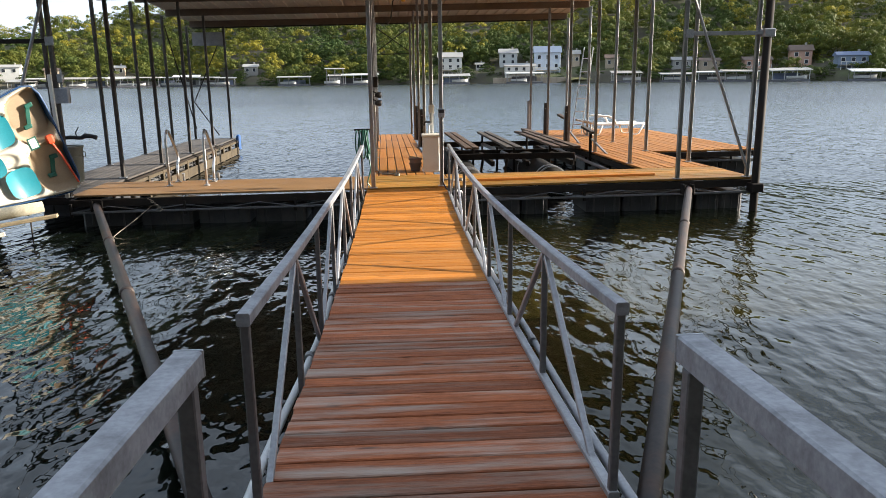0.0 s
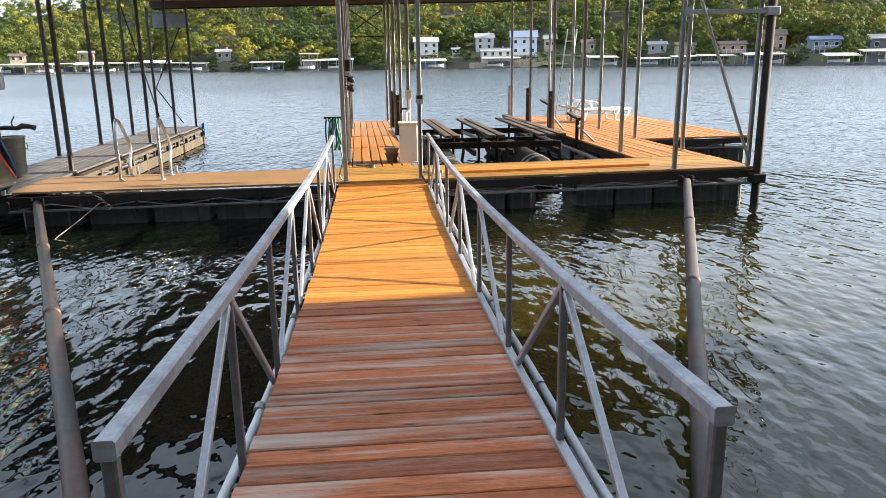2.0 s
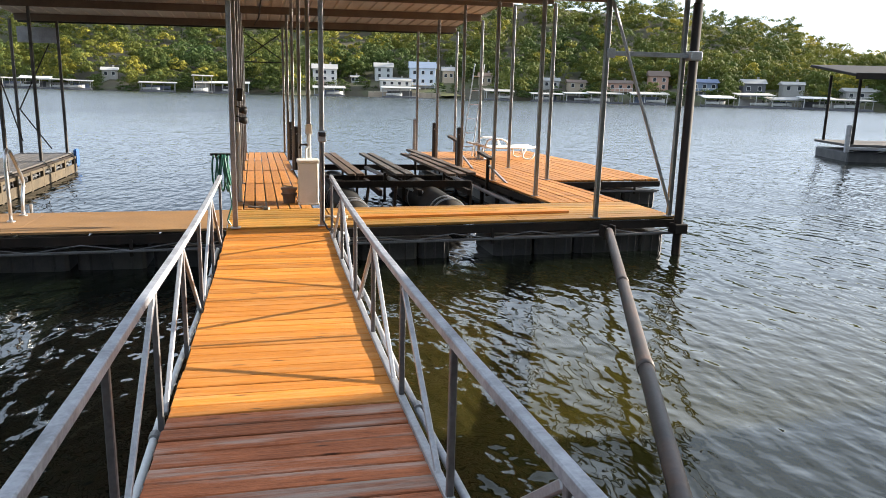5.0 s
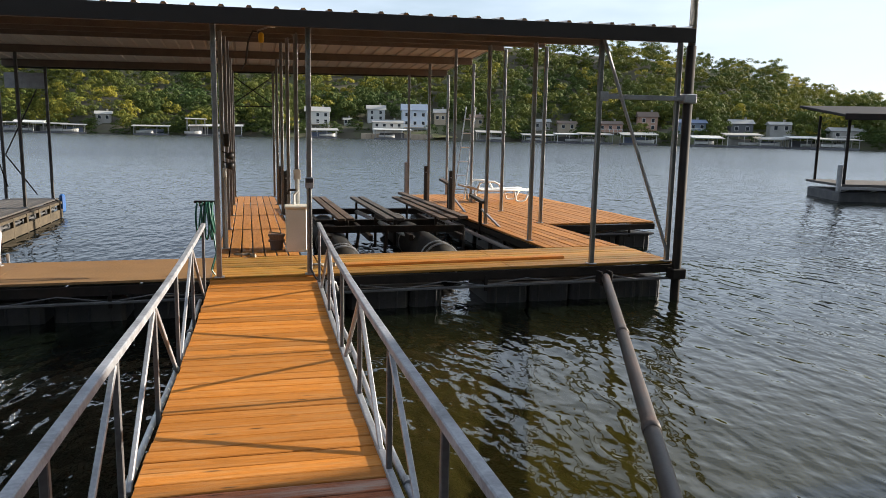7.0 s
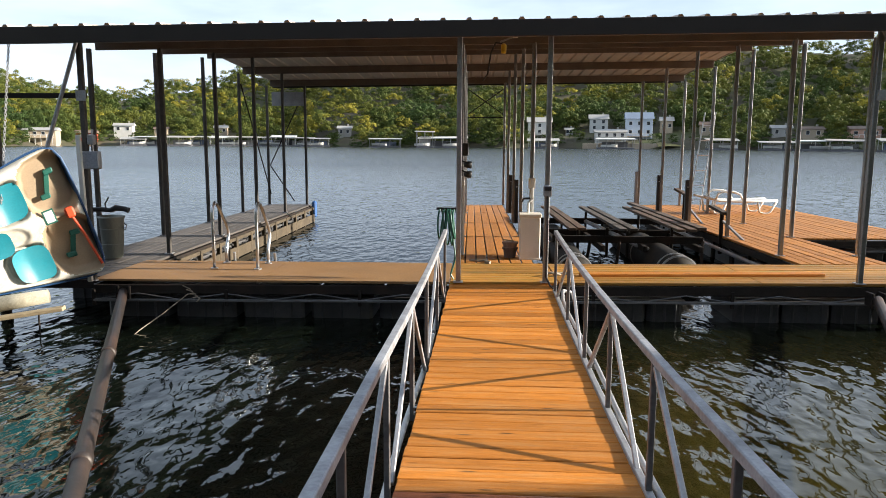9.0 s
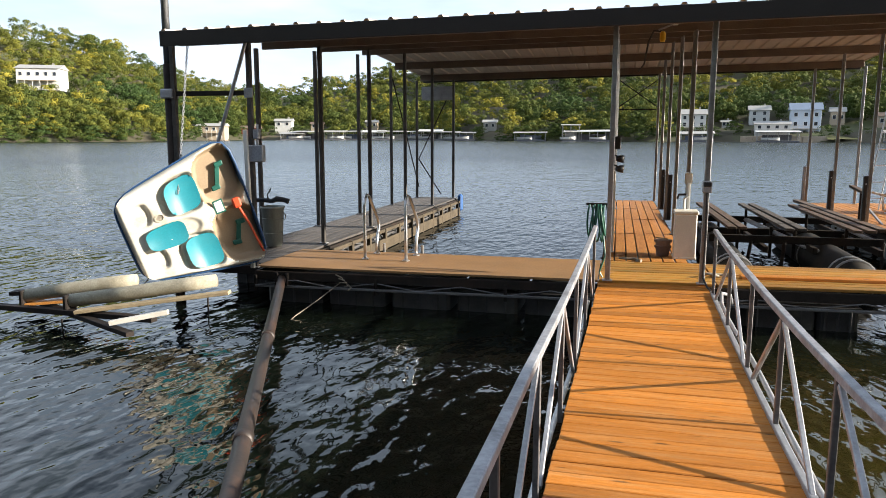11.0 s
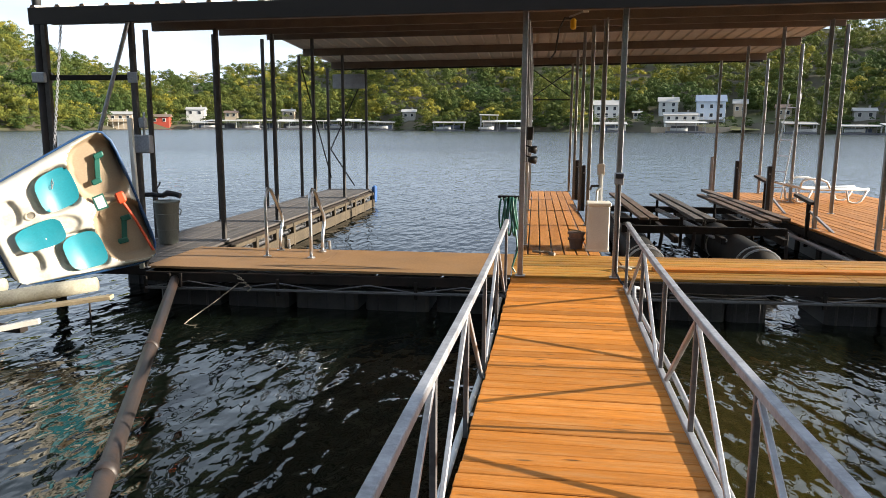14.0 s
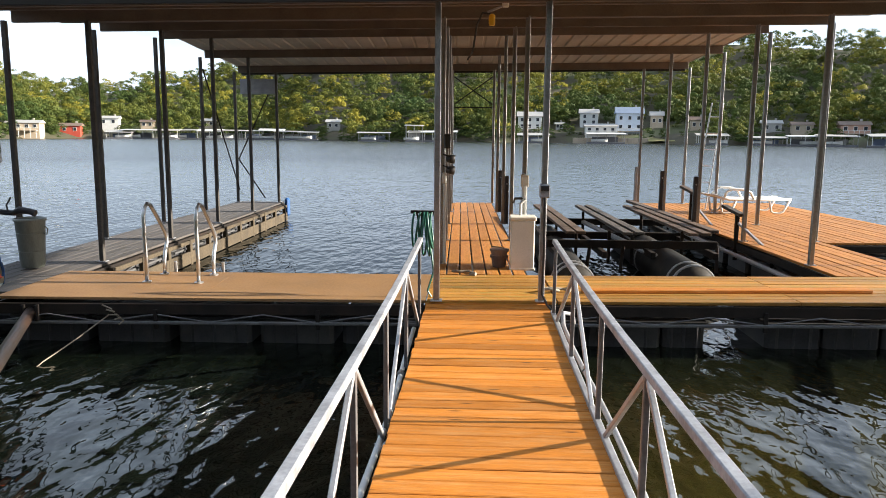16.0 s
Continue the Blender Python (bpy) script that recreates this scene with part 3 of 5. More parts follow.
for y in (0.0, 1.08, BAY, 3.24, 2 * BAY, 5.4, 3 * BAY, 4 * BAY, 5 * BAY):
    main = abs(y / BAY - round(y / BAY)) < 0.01
    roof_beam("beam" if main else "purlin", y, ROOF_X0 + 0.05, ROOF_X1 - 0.05, 0.085 if main else 0.055, 0.06, 0.16 if main else 0.10, BEAM)
for y in (0.54, 1.62, 2.7, 3.78, 4.86):
    roof_beam("batten", y, ROOF_X0 + 0.05, ROOF_X1 - 0.05, 0.022, 0.05, 0.035, GALV_DULL)
roof_beam("fascia", ROOF_Y0 - 0.02, ROOF_X0, ROOF_X1, 0.085, 0.025, 0.18, FASCIA)
roof_beam("fascia", ROOF_Y1 + 0.02, ROOF_X0, ROOF_X1, 0.075, 0.025, 0.17, FASCIA)

# ---- decks ----
def deck_frame(name, x0, x1, y0, y1, label):
    t = thing(name, (*warp(x0, y0), 0), label, "deck", kind="structure")
    ox, oy = warp(x0, y0)
    for k, (a, c) in enumerate((((x0, y0), (x1, y0)), ((x0, y1), (x1, y1)), ((x0, y0), (x0, y1)), ((x1, y0), (x1, y1)))):
        A, C = warp(*a), warp(*c)
        part("edge_beam", bm_bar((A[0] - ox, A[1] - oy, wz(a[0]) - 0.1), (C[0] - ox, C[1] - oy, wz(c[0]) - 0.1), 0.045, 0.11), STEEL_DARK, t)
    return t


front_deck = deck_frame("dock_walkway_floor", -4.95, 5.5, 0.0, 1.4, "front walkway of the dock in stained planks and brown sheet")
centre_deck = deck_frame("centre_finger_floor", -0.6, 0.52, 1.42, 10.9, "centre finger pier floor of orange stained planks")
left_deck = deck_frame("left_finger_floor", -6.05, -4.85, 0.3, 10.95, "left finger pier floor of grey weathered planks")
right_deck = deck_frame("right_finger_floor", 4.2, 5.48, 1.42, 10.95, "right finger pier floor of orange stained planks")
sun_deck = deck_frame("sun_deck_floor", 5.5, 7.85, 4.2, 11.1, "wide sun deck floor of orange stained planks")


def plank(deck, x0, y0, x1, y1, along, material, lift=0.0):
    """One plank; x0..x1, y0..y1 in the dock's plan."""
    w = (y1 - y0) if along == "x" else (x1 - x0)
    cx, cy = (x0 + x1) / 2, (y0 + y1) / 2
    a, c = (warp(x0, cy), warp(x1, cy)) if along == "x" else (warp(cx, y0), warp(cx, y1))
    o = deck.matrix_world.translation
    z = -0.018 + lift
    bm = bm_bar((a[0] - o.x, a[1] - o.y, wz(x0 if along == "x" else cx) + z), (c[0] - o.x, c[1] - o.y, wz(x1 if along == "x" else cx) + z), w, 0.036, bevel=0.004)
    return part("plank", bm, material, deck)


def lay(deck, x0, x1, y0, y1, along, material, joints=(), width=0.14, gap=0.008):
    if along == "x":
        n = round((y1 - y0) / (width + gap))
        s = (y1 - y0) / n
        for i in range(n):
            cuts = [x0, *joints, x1]
            for a, c in zip(cuts, cuts[1:]):
                plank(deck, a + 0.003, y0 + i * s, c - 0.003, y0 + (i + 1) * s - gap, along, material, random.uniform(-0.002, 0.003))
    else:
        n = round((x1 - x0) / (width + gap))
        s = (x1 - x0) / n
        for i in range(n):
            cuts = [y0, *joints, y1]
            for a, c in zip(cuts, cuts[1:]):
                plank(deck, x0 + i * s, a + 0.003, x0 + (i + 1) * s - gap, c - 0.003, along, material, random.uniform(-0.002, 0.003))


# ---- dock substructure ----
TEAL = mat("teal_plastic", (0.012, 0.21, 0.27), 0.45, dark=0.85, light=1.1, scale=2, bump=0.05, tint=(0.10, 0.24, 0.26), tint_amount=0.3)
BLUE = mat("blue_plastic", (0.015, 0.06, 0.16), 0.45, dark=0.8, light=1.2, scale=2, bump=0.05)
BOAT_WHITE = mat("weathered_white_boat_plastic", (0.66, 0.63, 0.56), 0.5, dark=0.88, light=1.04, scale=3, bump=0.08, tint=(0.30, 0.21, 0.10), tint_amount=0.75, tint_scale=3.5)
BOAT_TAN = mat("faded_tan_plastic", (0.36, 0.27, 0.18), 0.6, dark=0.8, light=1.1, scale=3, bump=0.08, tint=(0.22, 0.15, 0.09), tint_amount=0.5)
RED = mat("red_orange_plastic", (0.62, 0.07, 0.02), 0.5, dark=0.85, light=1.1, bump=0.04)
GREEN_DARK = mat("dark_green_plastic", (0.01, 0.10, 0.075), 0.5, dark=0.8, light=1.2, bump=0.05)
HOSE_GREEN = mat("green_hose_rubber", (0.01, 0.09, 0.06), 0.45, dark=0.8, light=1.2, bump=0.05)
GALV_PAIL = mat("dull_zinc", (0.21, 0.22, 0.195), 0.5, 0.15, dark=0.75, light=1.15, scale=5, stretch=(3, 3, 0.6), bump=0.1, fine=40)
PVC = mat("white_pvc", (0.62, 0.63, 0.62), 0.4, dark=0.85, light=1.05, scale=4, bump=0.04, tint=(0.35, 0.33, 0.28), tint_amount=0.4)
ROPE = mat("worn_rope", (0.28, 0.24, 0.19), 0.9, dark=0.6, light=1.2, scale=20, bump=0.5, fine=90)
FENDER = mat("grey_brown_fender_timber", (0.075, 0.057, 0.036), 0.9, dark=0.5, light=1.4, scale=3, bump=0.5, fine=25, tint=(0.05, 0.04, 0.03), tint_amount=0.7, tint_scale=2)
TANK = mat("dark_tank_steel", (0.018, 0.018, 0.018), 0.7, dark=0.6, light=1.4, scale=4, bump=0.15, tint=(0.06, 0.045, 0.03), tint_amount=0.5, spec=0.25)
YELLOW = mat("yellow_plastic", (0.75, 0.45, 0.02), 0.5, dark=0.9, light=1.1, bump=0.04)
ALU = mat("brushed_aluminium", (0.62, 0.62, 0.63), 0.32, 0.9, dark=0.85, light=1.08, scale=6, bump=0.05)
BUNK_CARPET = mat("old_mossy_bunk_cover", (0.40, 0.37, 0.29), 0.95, dark=0.6, light=1.2, scale=5, bump=0.6, fine=50, tint=(0.16, 0.13, 0.07), tint_amount=0.6, tint_scale=3)


def w3(x, y, z):
    X, Y = warp(x, y)
    return Vector((X, Y, z + wz(x)))


def truss(x0, y0, x1, y1, label):
    """Steel truss under a deck's edge, between two points of the plan."""
    a, c = w3(x0, y0, 0), w3(x1, y1, 0)
    t = thing("deck_truss", (a.x, a.y, -0.22), label, "truss", "deck trusses")
    o = Vector((a.x, a.y, -0.22))
    d = c - a
    n = max(2, round(d.length / 0.55))
    part("lower_chord", bm_bar(a + Vector((0, 0, -0.235)) - o, c + Vector((0, 0, -0.235)) - o, 0.045, 0.03), RAIL_POST, t)
    for i in range(n + 1):
        p = a + d * (i / n)
        if i % 3 == 0:
            part("upright", bm_bar(p + Vector((0, 0, -0.3)) - o, p + Vector((0, 0, -0.1)) - o, 0.04, 0.03), STEEL_DARK, t)
    for i in range(n):
        p, q = a + d * (i / n), a + d * ((i + 1) / n)
        hi, lo = Vector((0, 0, -0.15)) - o, Vector((0, 0, -0.23)) - o
        part("web_bar", bm_tube([p + (hi if i % 2 else lo), q + (lo if i % 2 else hi)], 0.008, 6), RAIL_POST, t)
    return t


truss(-4.95, -0.03, -0.62, -0.03, "dark steel bar truss below the walkway edge")
truss(-0.55, -0.03, 5.5, -0.03, "dark steel bar truss below the walkway edge")
truss(-4.9, 1.5, -4.9, 10.9, "dark steel bar truss below the finger edge")
truss(4.2, 1.5, 4.2, 10.9, "dark steel bar truss below the finger edge")
truss(5.6, 4.2, 7.85, 4.2, "dark steel bar truss below the sun deck edge")


def float_block(x, y, sx, sy, label="black moulded plastic dock float with scuffs", top=-0.22):
    X, Y = warp(x, y)
    t = thing("dock_float", (X, Y, -0.75), label, "float", "dock floats")
    h = top + 0.75
    bm = bm_box((sx, sy, h), (0, 0, h / 2), 0.04)
    part("shell", bm, FLOAT, t)
    for k in (-0.3, 0.0, 0.3):
        part("rib", bm_box((0.03, sy + 0.02, h * 0.86), (k * sx, 0, h * 0.47), 0.008), FLOAT, t)
    part("top_flange", bm_box((sx + 0.05, sy + 0.05, 0.03), (0, 0, h - 0.02), 0.008), FLOAT, t)
    return t


for x in (-4.5, -3.65, -2.8, -1.95, -1.1, -0.2, 0.6, 1.4, 2.02):
    float_block(x, 0.62, 0.76 if x < 1.7 else 0.42, 0.95)
for x in (3.14, 3.74, 4.34, 4.87, 5.25):
    float_block(x, 0.62, 0.56 if x < 4.5 else 0.38, 0.95)
for i in range(10):
    float_block(-5.45, 1.6 + i * 0.98, 0.95, 0.9, "black moulded plastic dock float with scuffs")
    float_block(4.85, 1.9 + i * 0.95, 1.0, 0.88)
    float_block(-0.05, 1.9 + i * 0.95, 0.8, 0.88)
for i in range(3):
    for k in range(3):
        float_block(5.98 + i * 0.78, 5.1 + k * 2.2, 0.72, 1.5)

# pale weathered posts and boards along the slip side of the left finger
slip_boards = thing("slip_fender", w3(-4.82, 2.2, -0.2), "weathered bare timber fender boards along the grey finger", "fender")
o = slip_boards.matrix_world.translation
for i in range(11):
    y = 2.1 + i * 0.86
    part("fender_post", bm_box((0.07, 0.09, 0.46), w3(-4.80, y, -0.30) - o, 0.008), FENDER, slip_boards)
part("fender_rail", bm_bar(w3(-4.80, 2.1, -0.11) - o, w3(-4.80, 10.9, -0.11) - o, 0.04, 0.06), FENDER, slip_boards)
part("lower_rail", bm_bar(w3(-4.79, 3.0, -0.36) - o, w3(-4.79, 10.9, -0.36) - o, 0.04, 0.2), FENDER, slip_boards)

bumper = thing("corner_bumper", w3(-4.78, 10.95, -0.25), "blue plastic bumper on the corner of the grey finger", "bumper")
part("pad", bm_box((0.12, 0.14, 0.45), (0, 0, 0.12), 0.04), mat("blue_bumper", (0.02, 0.10, 0.32), 0.5, bump=0.05), bumper)


# ---- corner towers ----
def tower(side):
    if side > 0:
        pole, near, post = w3(5.48, -0.1, 0), w3(4.24, 0, 0), w3(5.38, 0, 0)
        bar_z = 2.22
    else:
        pole, near, post = w3(-6.08, 0.02, 0), w3(-4.9, 0, 0), w3(-5.95, 0.05, 0)
        bar_z = 2.18
    t = thing("anchor_pole", (pole.x, pole.y, -3.4), "tall dark steel anchor pole with a galvanised top and collar", "pole", "anchor poles")
    o = Vector((pole.x, pole.y, -3.4))
    part("lower_pipe", bm_tube([(0, 0, 0), (0, 0, 5.95 if side < 0 else 6.3)], 0.062, 14), STEEL_DARK, t, "dark brown painted pipe", True)
    part("upper_pipe", bm_tube([(0, 0, 5.95 if side < 0 else 6.3), (0, 0, 8.4)], 0.049, 14), GALV, t, "bare galvanised pipe", True)
    part("collar", bm_box((0.17, 0.17, 0.12), (0, 0, bar_z + 3.4), 0.012), GALV_DULL, t)
    part("foot_collar", bm_box((0.2, 0.2, 0.14), (0, 0, 3.27), 0.012), STEEL_DARK, t)
    f = thing("pole_bracket", (near.x, near.y, bar_z), "steel crossbar and diagonal brace tying the anchor pole", "bracket", "pole brackets")
    o = Vector((near.x, near.y, bar_z))
    part("crossbar", bm_bar(Vector((0, 0, 0)), Vector((pole.x - side * 0.08, pole.y, bar_z)) - o, 0.045, 0.06), GALV_DULL if side > 0 else STEEL_DARK, f)
    part("diagonal_brace", bm_tube([Vector((0, -0.04, 2.95 - bar_z)), Vector((post.x - 0.02 * side, post.y - 0.04, 0.15)) - o], 0.024, 8), GALV_DULL, f)
    part("gusset", bm_box((0.12, 0.012, 0.12), (side * 0.05, -0.035, 0), 0.003), GALV_DULL, f)


tower(1)
tower(-1)

# rear cross braces on the left finger and behind the centre finger, and a hanging panel
brace = thing("rear_cross_brace", w3(-5.95, 10.8, 0.2), "thin dark steel cross braces on the rear posts", "brace")
o = brace.matrix_world.translation
part("brace_bar", bm_tube([w3(-5.95, 8.64, 3.0) - o, w3(-5.95, 10.8, 0.3) - o], 0.016, 6), STEEL_DARK, brace)
part("brace_bar", bm_tube([w3(-4.95, 10.8, 3.0) - o, w3(-5.95, 10.8, 1.05) - o], 0.016, 6), STEEL_DARK, brace)
part("brace_bar", bm_tube([w3(-5.95, 10.8, 1.05) - o, w3(-5.3, 10.8, 0.1) - o], 0.016, 6), STEEL_DARK, brace)
part("hanging_panel", bm_box((0.85, 0.03, 0.36), w3(-5.42, 10.8, 2.78) - o, 0.004), GALV_DULL, brace, "dull grey metal panel")
brace2 = thing("rear_cross_brace", w3(0.0, 10.8, 2.3), "thin dark steel cross braces on the rear posts", "brace")
o = brace2.matrix_world.translation
part("brace_bar", bm_tube([w3(-0.52, 10.8, 3.05) - o, w3(0.52, 10.8, 2.35) - o], 0.014, 6), STEEL_DARK, brace2)
part("brace_bar", bm_tube([w3(0.52, 10.8, 3.05) - o, w3(-0.52, 10.8, 2.35) - o], 0.014, 6), STEEL_DARK, brace2)
part("tie_bar", bm_tube([w3(-0.52, 10.8, 2.3) - o, w3(0.52, 10.8, 2.3) - o], 0.014, 6), STEEL_DARK, brace2)


# ---- swim ladder ----
def swim_ladder():
    t = thing("swim_ladder", (-3.46, 0.62, 0), "bent aluminium tube swim ladder bolted to the brown deck", "ladder")
    for s in (-0.29, 0.29):
        pts = [(s, 0, 0), (s, 0, 0.3), (s, -0.01, 0.72), (s, 0.02, 0.81), (s, 0.09, 0.86), (s, 0.17, 0.84), (s, 0.26, 0.76), (s, 0.5, 0.52), (s, 0.56, 0.44),
               (s, 0.56, 0.36), (s, 0.50, 0.26), (s, 0.47, 0.16), (s, 0.47, 0.0)]
        part("side_rail", bm_tube(pts, 0.022, 10), ALU, t, smooth=True)
        part("foot_plate", bm_lathe([(0.05, 0), (0.05, 0.012), (0.03, 0.018)], 14, (s, 0, 0)), ALU, t)
        part("foot_plate", bm_lathe([(0.05, 0), (0.05, 0.012), (0.03, 0.018)], 14, (s, 0.47, 0)), ALU, t)
        part("lower_leg", bm_tube([(s, 0.78, 0.1), (s, 0.82, -0.6)], 0.02, 8), ALU, t)
    for z in (-0.1, -0.35):
        part("rung", bm_bar((-0.29, 0.8, z), (0.29, 0.8, z), 0.07, 0.02), ALU, t)


swim_ladder()


# ---- pail with a clamped arm ----
def pail():
    t = thing("metal_pail", (-5.53, 1.42, 0.0), "dented ribbed zinc trash pail standing on the grey deck", "pail")
    prof = [(0.125, 0.0), (0.128, 0.02), (0.135, 0.03), (0.168, 0.56), (0.182, 0.57), (0.182, 0.595), (0.165, 0.60), (0.16, 0.56), (0.125, 0.05)]
    part("bucket", bm_lathe(prof, 28), GALV_PAIL, t, smooth=True)
    for z in (0.2, 0.42):
        part("rib", bm_lathe([(0.128 + z * 0.066, z - 0.008), (0.138 + z * 0.066, z), (0.128 + z * 0.066, z + 0.008)], 28), GALV_PAIL, t)
    part("handle", bm_tube([(0.18, 0, 0.5), (0.215, 0, 0.47), (0.2, 0.0, 0.4), (0.16, 0, 0.42)], 0.008, 6), GALV_PAIL, t)
    r = thing("rod_holder", (-4.95, -0.13, 0.83), "black rod holder arm clamped to the roof post", "rod holder")
    part("arm", bm_tube([(-0.1, 0, 0), (0.1, 0, 0.01), (0.24, 0, 0.0)], 0.028, 8), BLACK, r)
    part("cradle", bm_tube([(0.24, 0, 0.0), (0.3, 0, 0.03), (0.4, 0, 0.02), (0.46, 0, 0.0)], [0.03, 0.038, 0.03, 0.034], 10), BLACK, r)
    part("hook", bm_tube([(0.18, 0, 0.02), (0.17, 0, 0.08), (0.2, 0, 0.12), (0.22, 0, 0.16)], 0.009, 6), BLACK, r)


pail()
sw = thing("switch_box", (-4.9, -0.19, 1.33), "grey metal switch box with conduit on the roof post", "switch box")
part("box", bm_box((0.26, 0.09, 0.21), (0, 0, 0.1), 0.012), GALV_DULL, sw)
part("conduit", bm_tube([(0.03, 0.02, 0.2), (0.03, 0.02, 0.34), (0.02, 0.06, 0.46)], 0.014, 8), GALV_DULL, sw)
part("junction", bm_box((0.08, 0.07, 0.12), (0.03, 0.01, 0.34), 0.01), GALV_DULL, sw)
board = thing("leaning_post_board", w3(-4.9, -0.06, 0.0), "pale painted board fixed along the corner roof post", "board")
part("board", bm_bar((-0.05, -0.02, 0.0), (-0.09, -0.02, 1.75), 0.045, 0.05), WHITE_DIRTY, board)


# ---- pedal boat on its lift ----
def pedal_boat():
    c = Vector((-5.33, -1.0, 0.65))
    u = Vector((1.36, 1.10, 0.60)).normalized()
    v = Vector((0.20, 0.25, -1.09))
    v = (v - u * v.dot(u)).normalized()
    n = v.cross(u)
    if n.y > 0:
        n = -n
    t = new("pedal_boat")
    t.empty_display_size = 0.1
    m = Matrix((u, -v, n)).transposed().to_4x4()
    m.translation = c
    t.matrix_world = m @ Matrix.Diagonal((1.22, 1.06, 0.85, 1))
    tagged(t, "white and teal plastic pedal boat hoisted on its side", "pedal boat")
    L, W = 0.60, 0.63

    def inside(a, b_, cu, cv, ru, rv, k=3.0):
        d = (abs((a - cu) / ru) ** k + abs((b_ - cv) / rv) ** k) ** (1 / k)
        return max(0.0, min(1.0, (1.08 - d) / 0.16))
    bm = bmesh.new()
    nu, nv = 72, 78
    grid = []
    for i in range(nu + 1):
        row = []
        for j in range(nv + 1):
            a, b_ = -L + 2 * L * i / nu, -W + 2 * W * j / nv
            k = 7.0
            r = (abs(a / L) ** k + abs(b_ / W) ** k) ** (1 / k)
            s = min(1.0, 1.0 / max(1e-6, r)) if r > 1 else 1.0
            a, b_ = a * s, b_ * s
            z = 0.0
            for cv in (0.31, -0.29):
                z -= 0.20 * inside(a, b_, 0.40, cv, 0.215, 0.27)
            for cv in (0.30, -0.37):
                z -= 0.12 * inside(a, b_, 0.0, cv, 0.19, 0.21)
                z -= 0.05 * inside(a, b_, -0.42, cv * 0.9, 0.10, 0.15)
            z -= 0.04 * inside(a, b_, -0.17, -0.06, 0.25, 0.13, 2.0)
            z -= 0.10 * max(0.0, (max(abs(a) / L, abs(b_) / W) - 0.94) / 0.06)
            row.append(bm.verts.new((a, b_, z)))
        grid.append(row)
    for i in range(nu):
        for j in range(nv):
            f = bm.faces.new((grid[i][j], grid[i + 1][j], grid[i + 1][j + 1], grid[i][j + 1]))
            ca = f.calc_center_median()
            well = max(inside(ca.x, ca.y, 0.40, cv, 0.235, 0.29) for cv in (0.31, -0.29))
            f.material_index = 1 if well > 0.4 or inside(ca.x, ca.y, 0.43, 0.0, 0.13, 0.10) > 0.9 else 0
            f.smooth = True
    me = bm_mesh(bm, "deck")
    me.materials.append(BOAT_WHITE)
    me.materials.append(BOAT_TAN)
    part("deck", me, BOAT_WHITE, t, "white moulded deck with tan foot wells")
    # hull shell
    bm = bmesh.new()
    rings = []
    for z, g in ((-0.06, 1.0), (-0.10, 1.015), (-0.14, 1.0), (-0.34, 0.985), (-0.42, 0.88)):
        ring = []
        for k in range(48):
            ang = 2 * math.pi * k / 48
            ca, sa = math.cos(ang), math.sin(ang)
            r = 1 / (abs(ca) ** 7 + abs(sa) ** 7) ** (1 / 7)
            ring.append(bm.verts.new((L * ca * r * g, W * sa * r * g, z)))
        rings.append(ring)
    for a, b_ in zip(rings, rings[1:]):
        for k in range(48):
            bm.faces.new((a[k], b_[k], b_[(k + 1) % 48], a[(k + 1) % 48]))
    bm.faces.new(rings[-1])
    part("hull", bm, BLUE, t, "dark blue hull", True)
    bm = bmesh.new()
    pts = []
    for k in range(49):
        ang = 2 * math.pi * k / 48
        ca, sa = math.cos(ang), math.sin(ang)
        r = 1 / (abs(ca) ** 7 + abs(sa) ** 7) ** (1 / 7)
        pts.append((L * ca * r * 1.01, W * sa * r * 1.01, -0.075))
    part("gunwale_trim", bm_tube(pts, 0.011, 8, cap=False), BLUE, t, "dark blue edge trim", True)

    def seat(cu, cv, ru, rv, z, back):
        bm = bmesh.new()
        rows = []
        for i in range(15):
            row = []
            for j in range(15):
                x, y = -1 + 2 * i / 14, -1 + 2 * j / 14
                r = (abs(x) ** 3.5 + abs(y) ** 3.5) ** (1 / 3.5)
                if r > 1:
                    x, y = x / r, y / r
                h = z + 0.03 * (x * x + y * y) + back * max(0.0, -x) ** 1.5 - 0.03 * max(0, x)
                row.append(bm.verts.new((cu + x * ru, cv + y * rv, h)))
            rows.append(row)
        for i in range(14):
            for j in range(14):
                bm.faces.new((rows[i][j], rows[i + 1][j], rows[i + 1][j + 1], rows[i][j + 1]))
        return bm
    for cv in (0.30, -0.37):
        part("seat", seat(0.02, cv, 0.16, 0.19, -0.05, 0.09), TEAL, t, "teal moulded seat", True)
    part("centre_seat", seat(-0.25, -0.07, 0.19, 0.145, 0.012, 0.02), TEAL, t, "teal centre seat pad", True)
    for cv in (0.31, -0.29):
        part("pedal", bm_bar((0.36, cv - 0.11, -0.15), (0.44, cv + 0.11, -0.15), 0.045, 0.03), GREEN_DARK, t, "dark green pedal crank")
        part("pedal_block", bm_box((0.09, 0.05, 0.04), (0.35, cv - 0.1, -0.14), 0.01), GREEN_DARK, t)
        part("pedal_block", bm_box((0.09, 0.05, 0.04), (0.45, cv + 0.1, -0.14), 0.01), GREEN_DARK, t)
        part("cup_holder", bm_lathe([(0.045, 0.0), (0.05, 0.012), (0.038, 0.014), (0.036, -0.01)], 16, (-0.25, cv * 0.55, 0.0)), BOAT_WHITE, t)
    part("tiller_grip", bm_box((0.08, 0.10, 0.07), (0.47, 0.02, 0.03), 0.015), RED, t, "red-orange tiller grip")
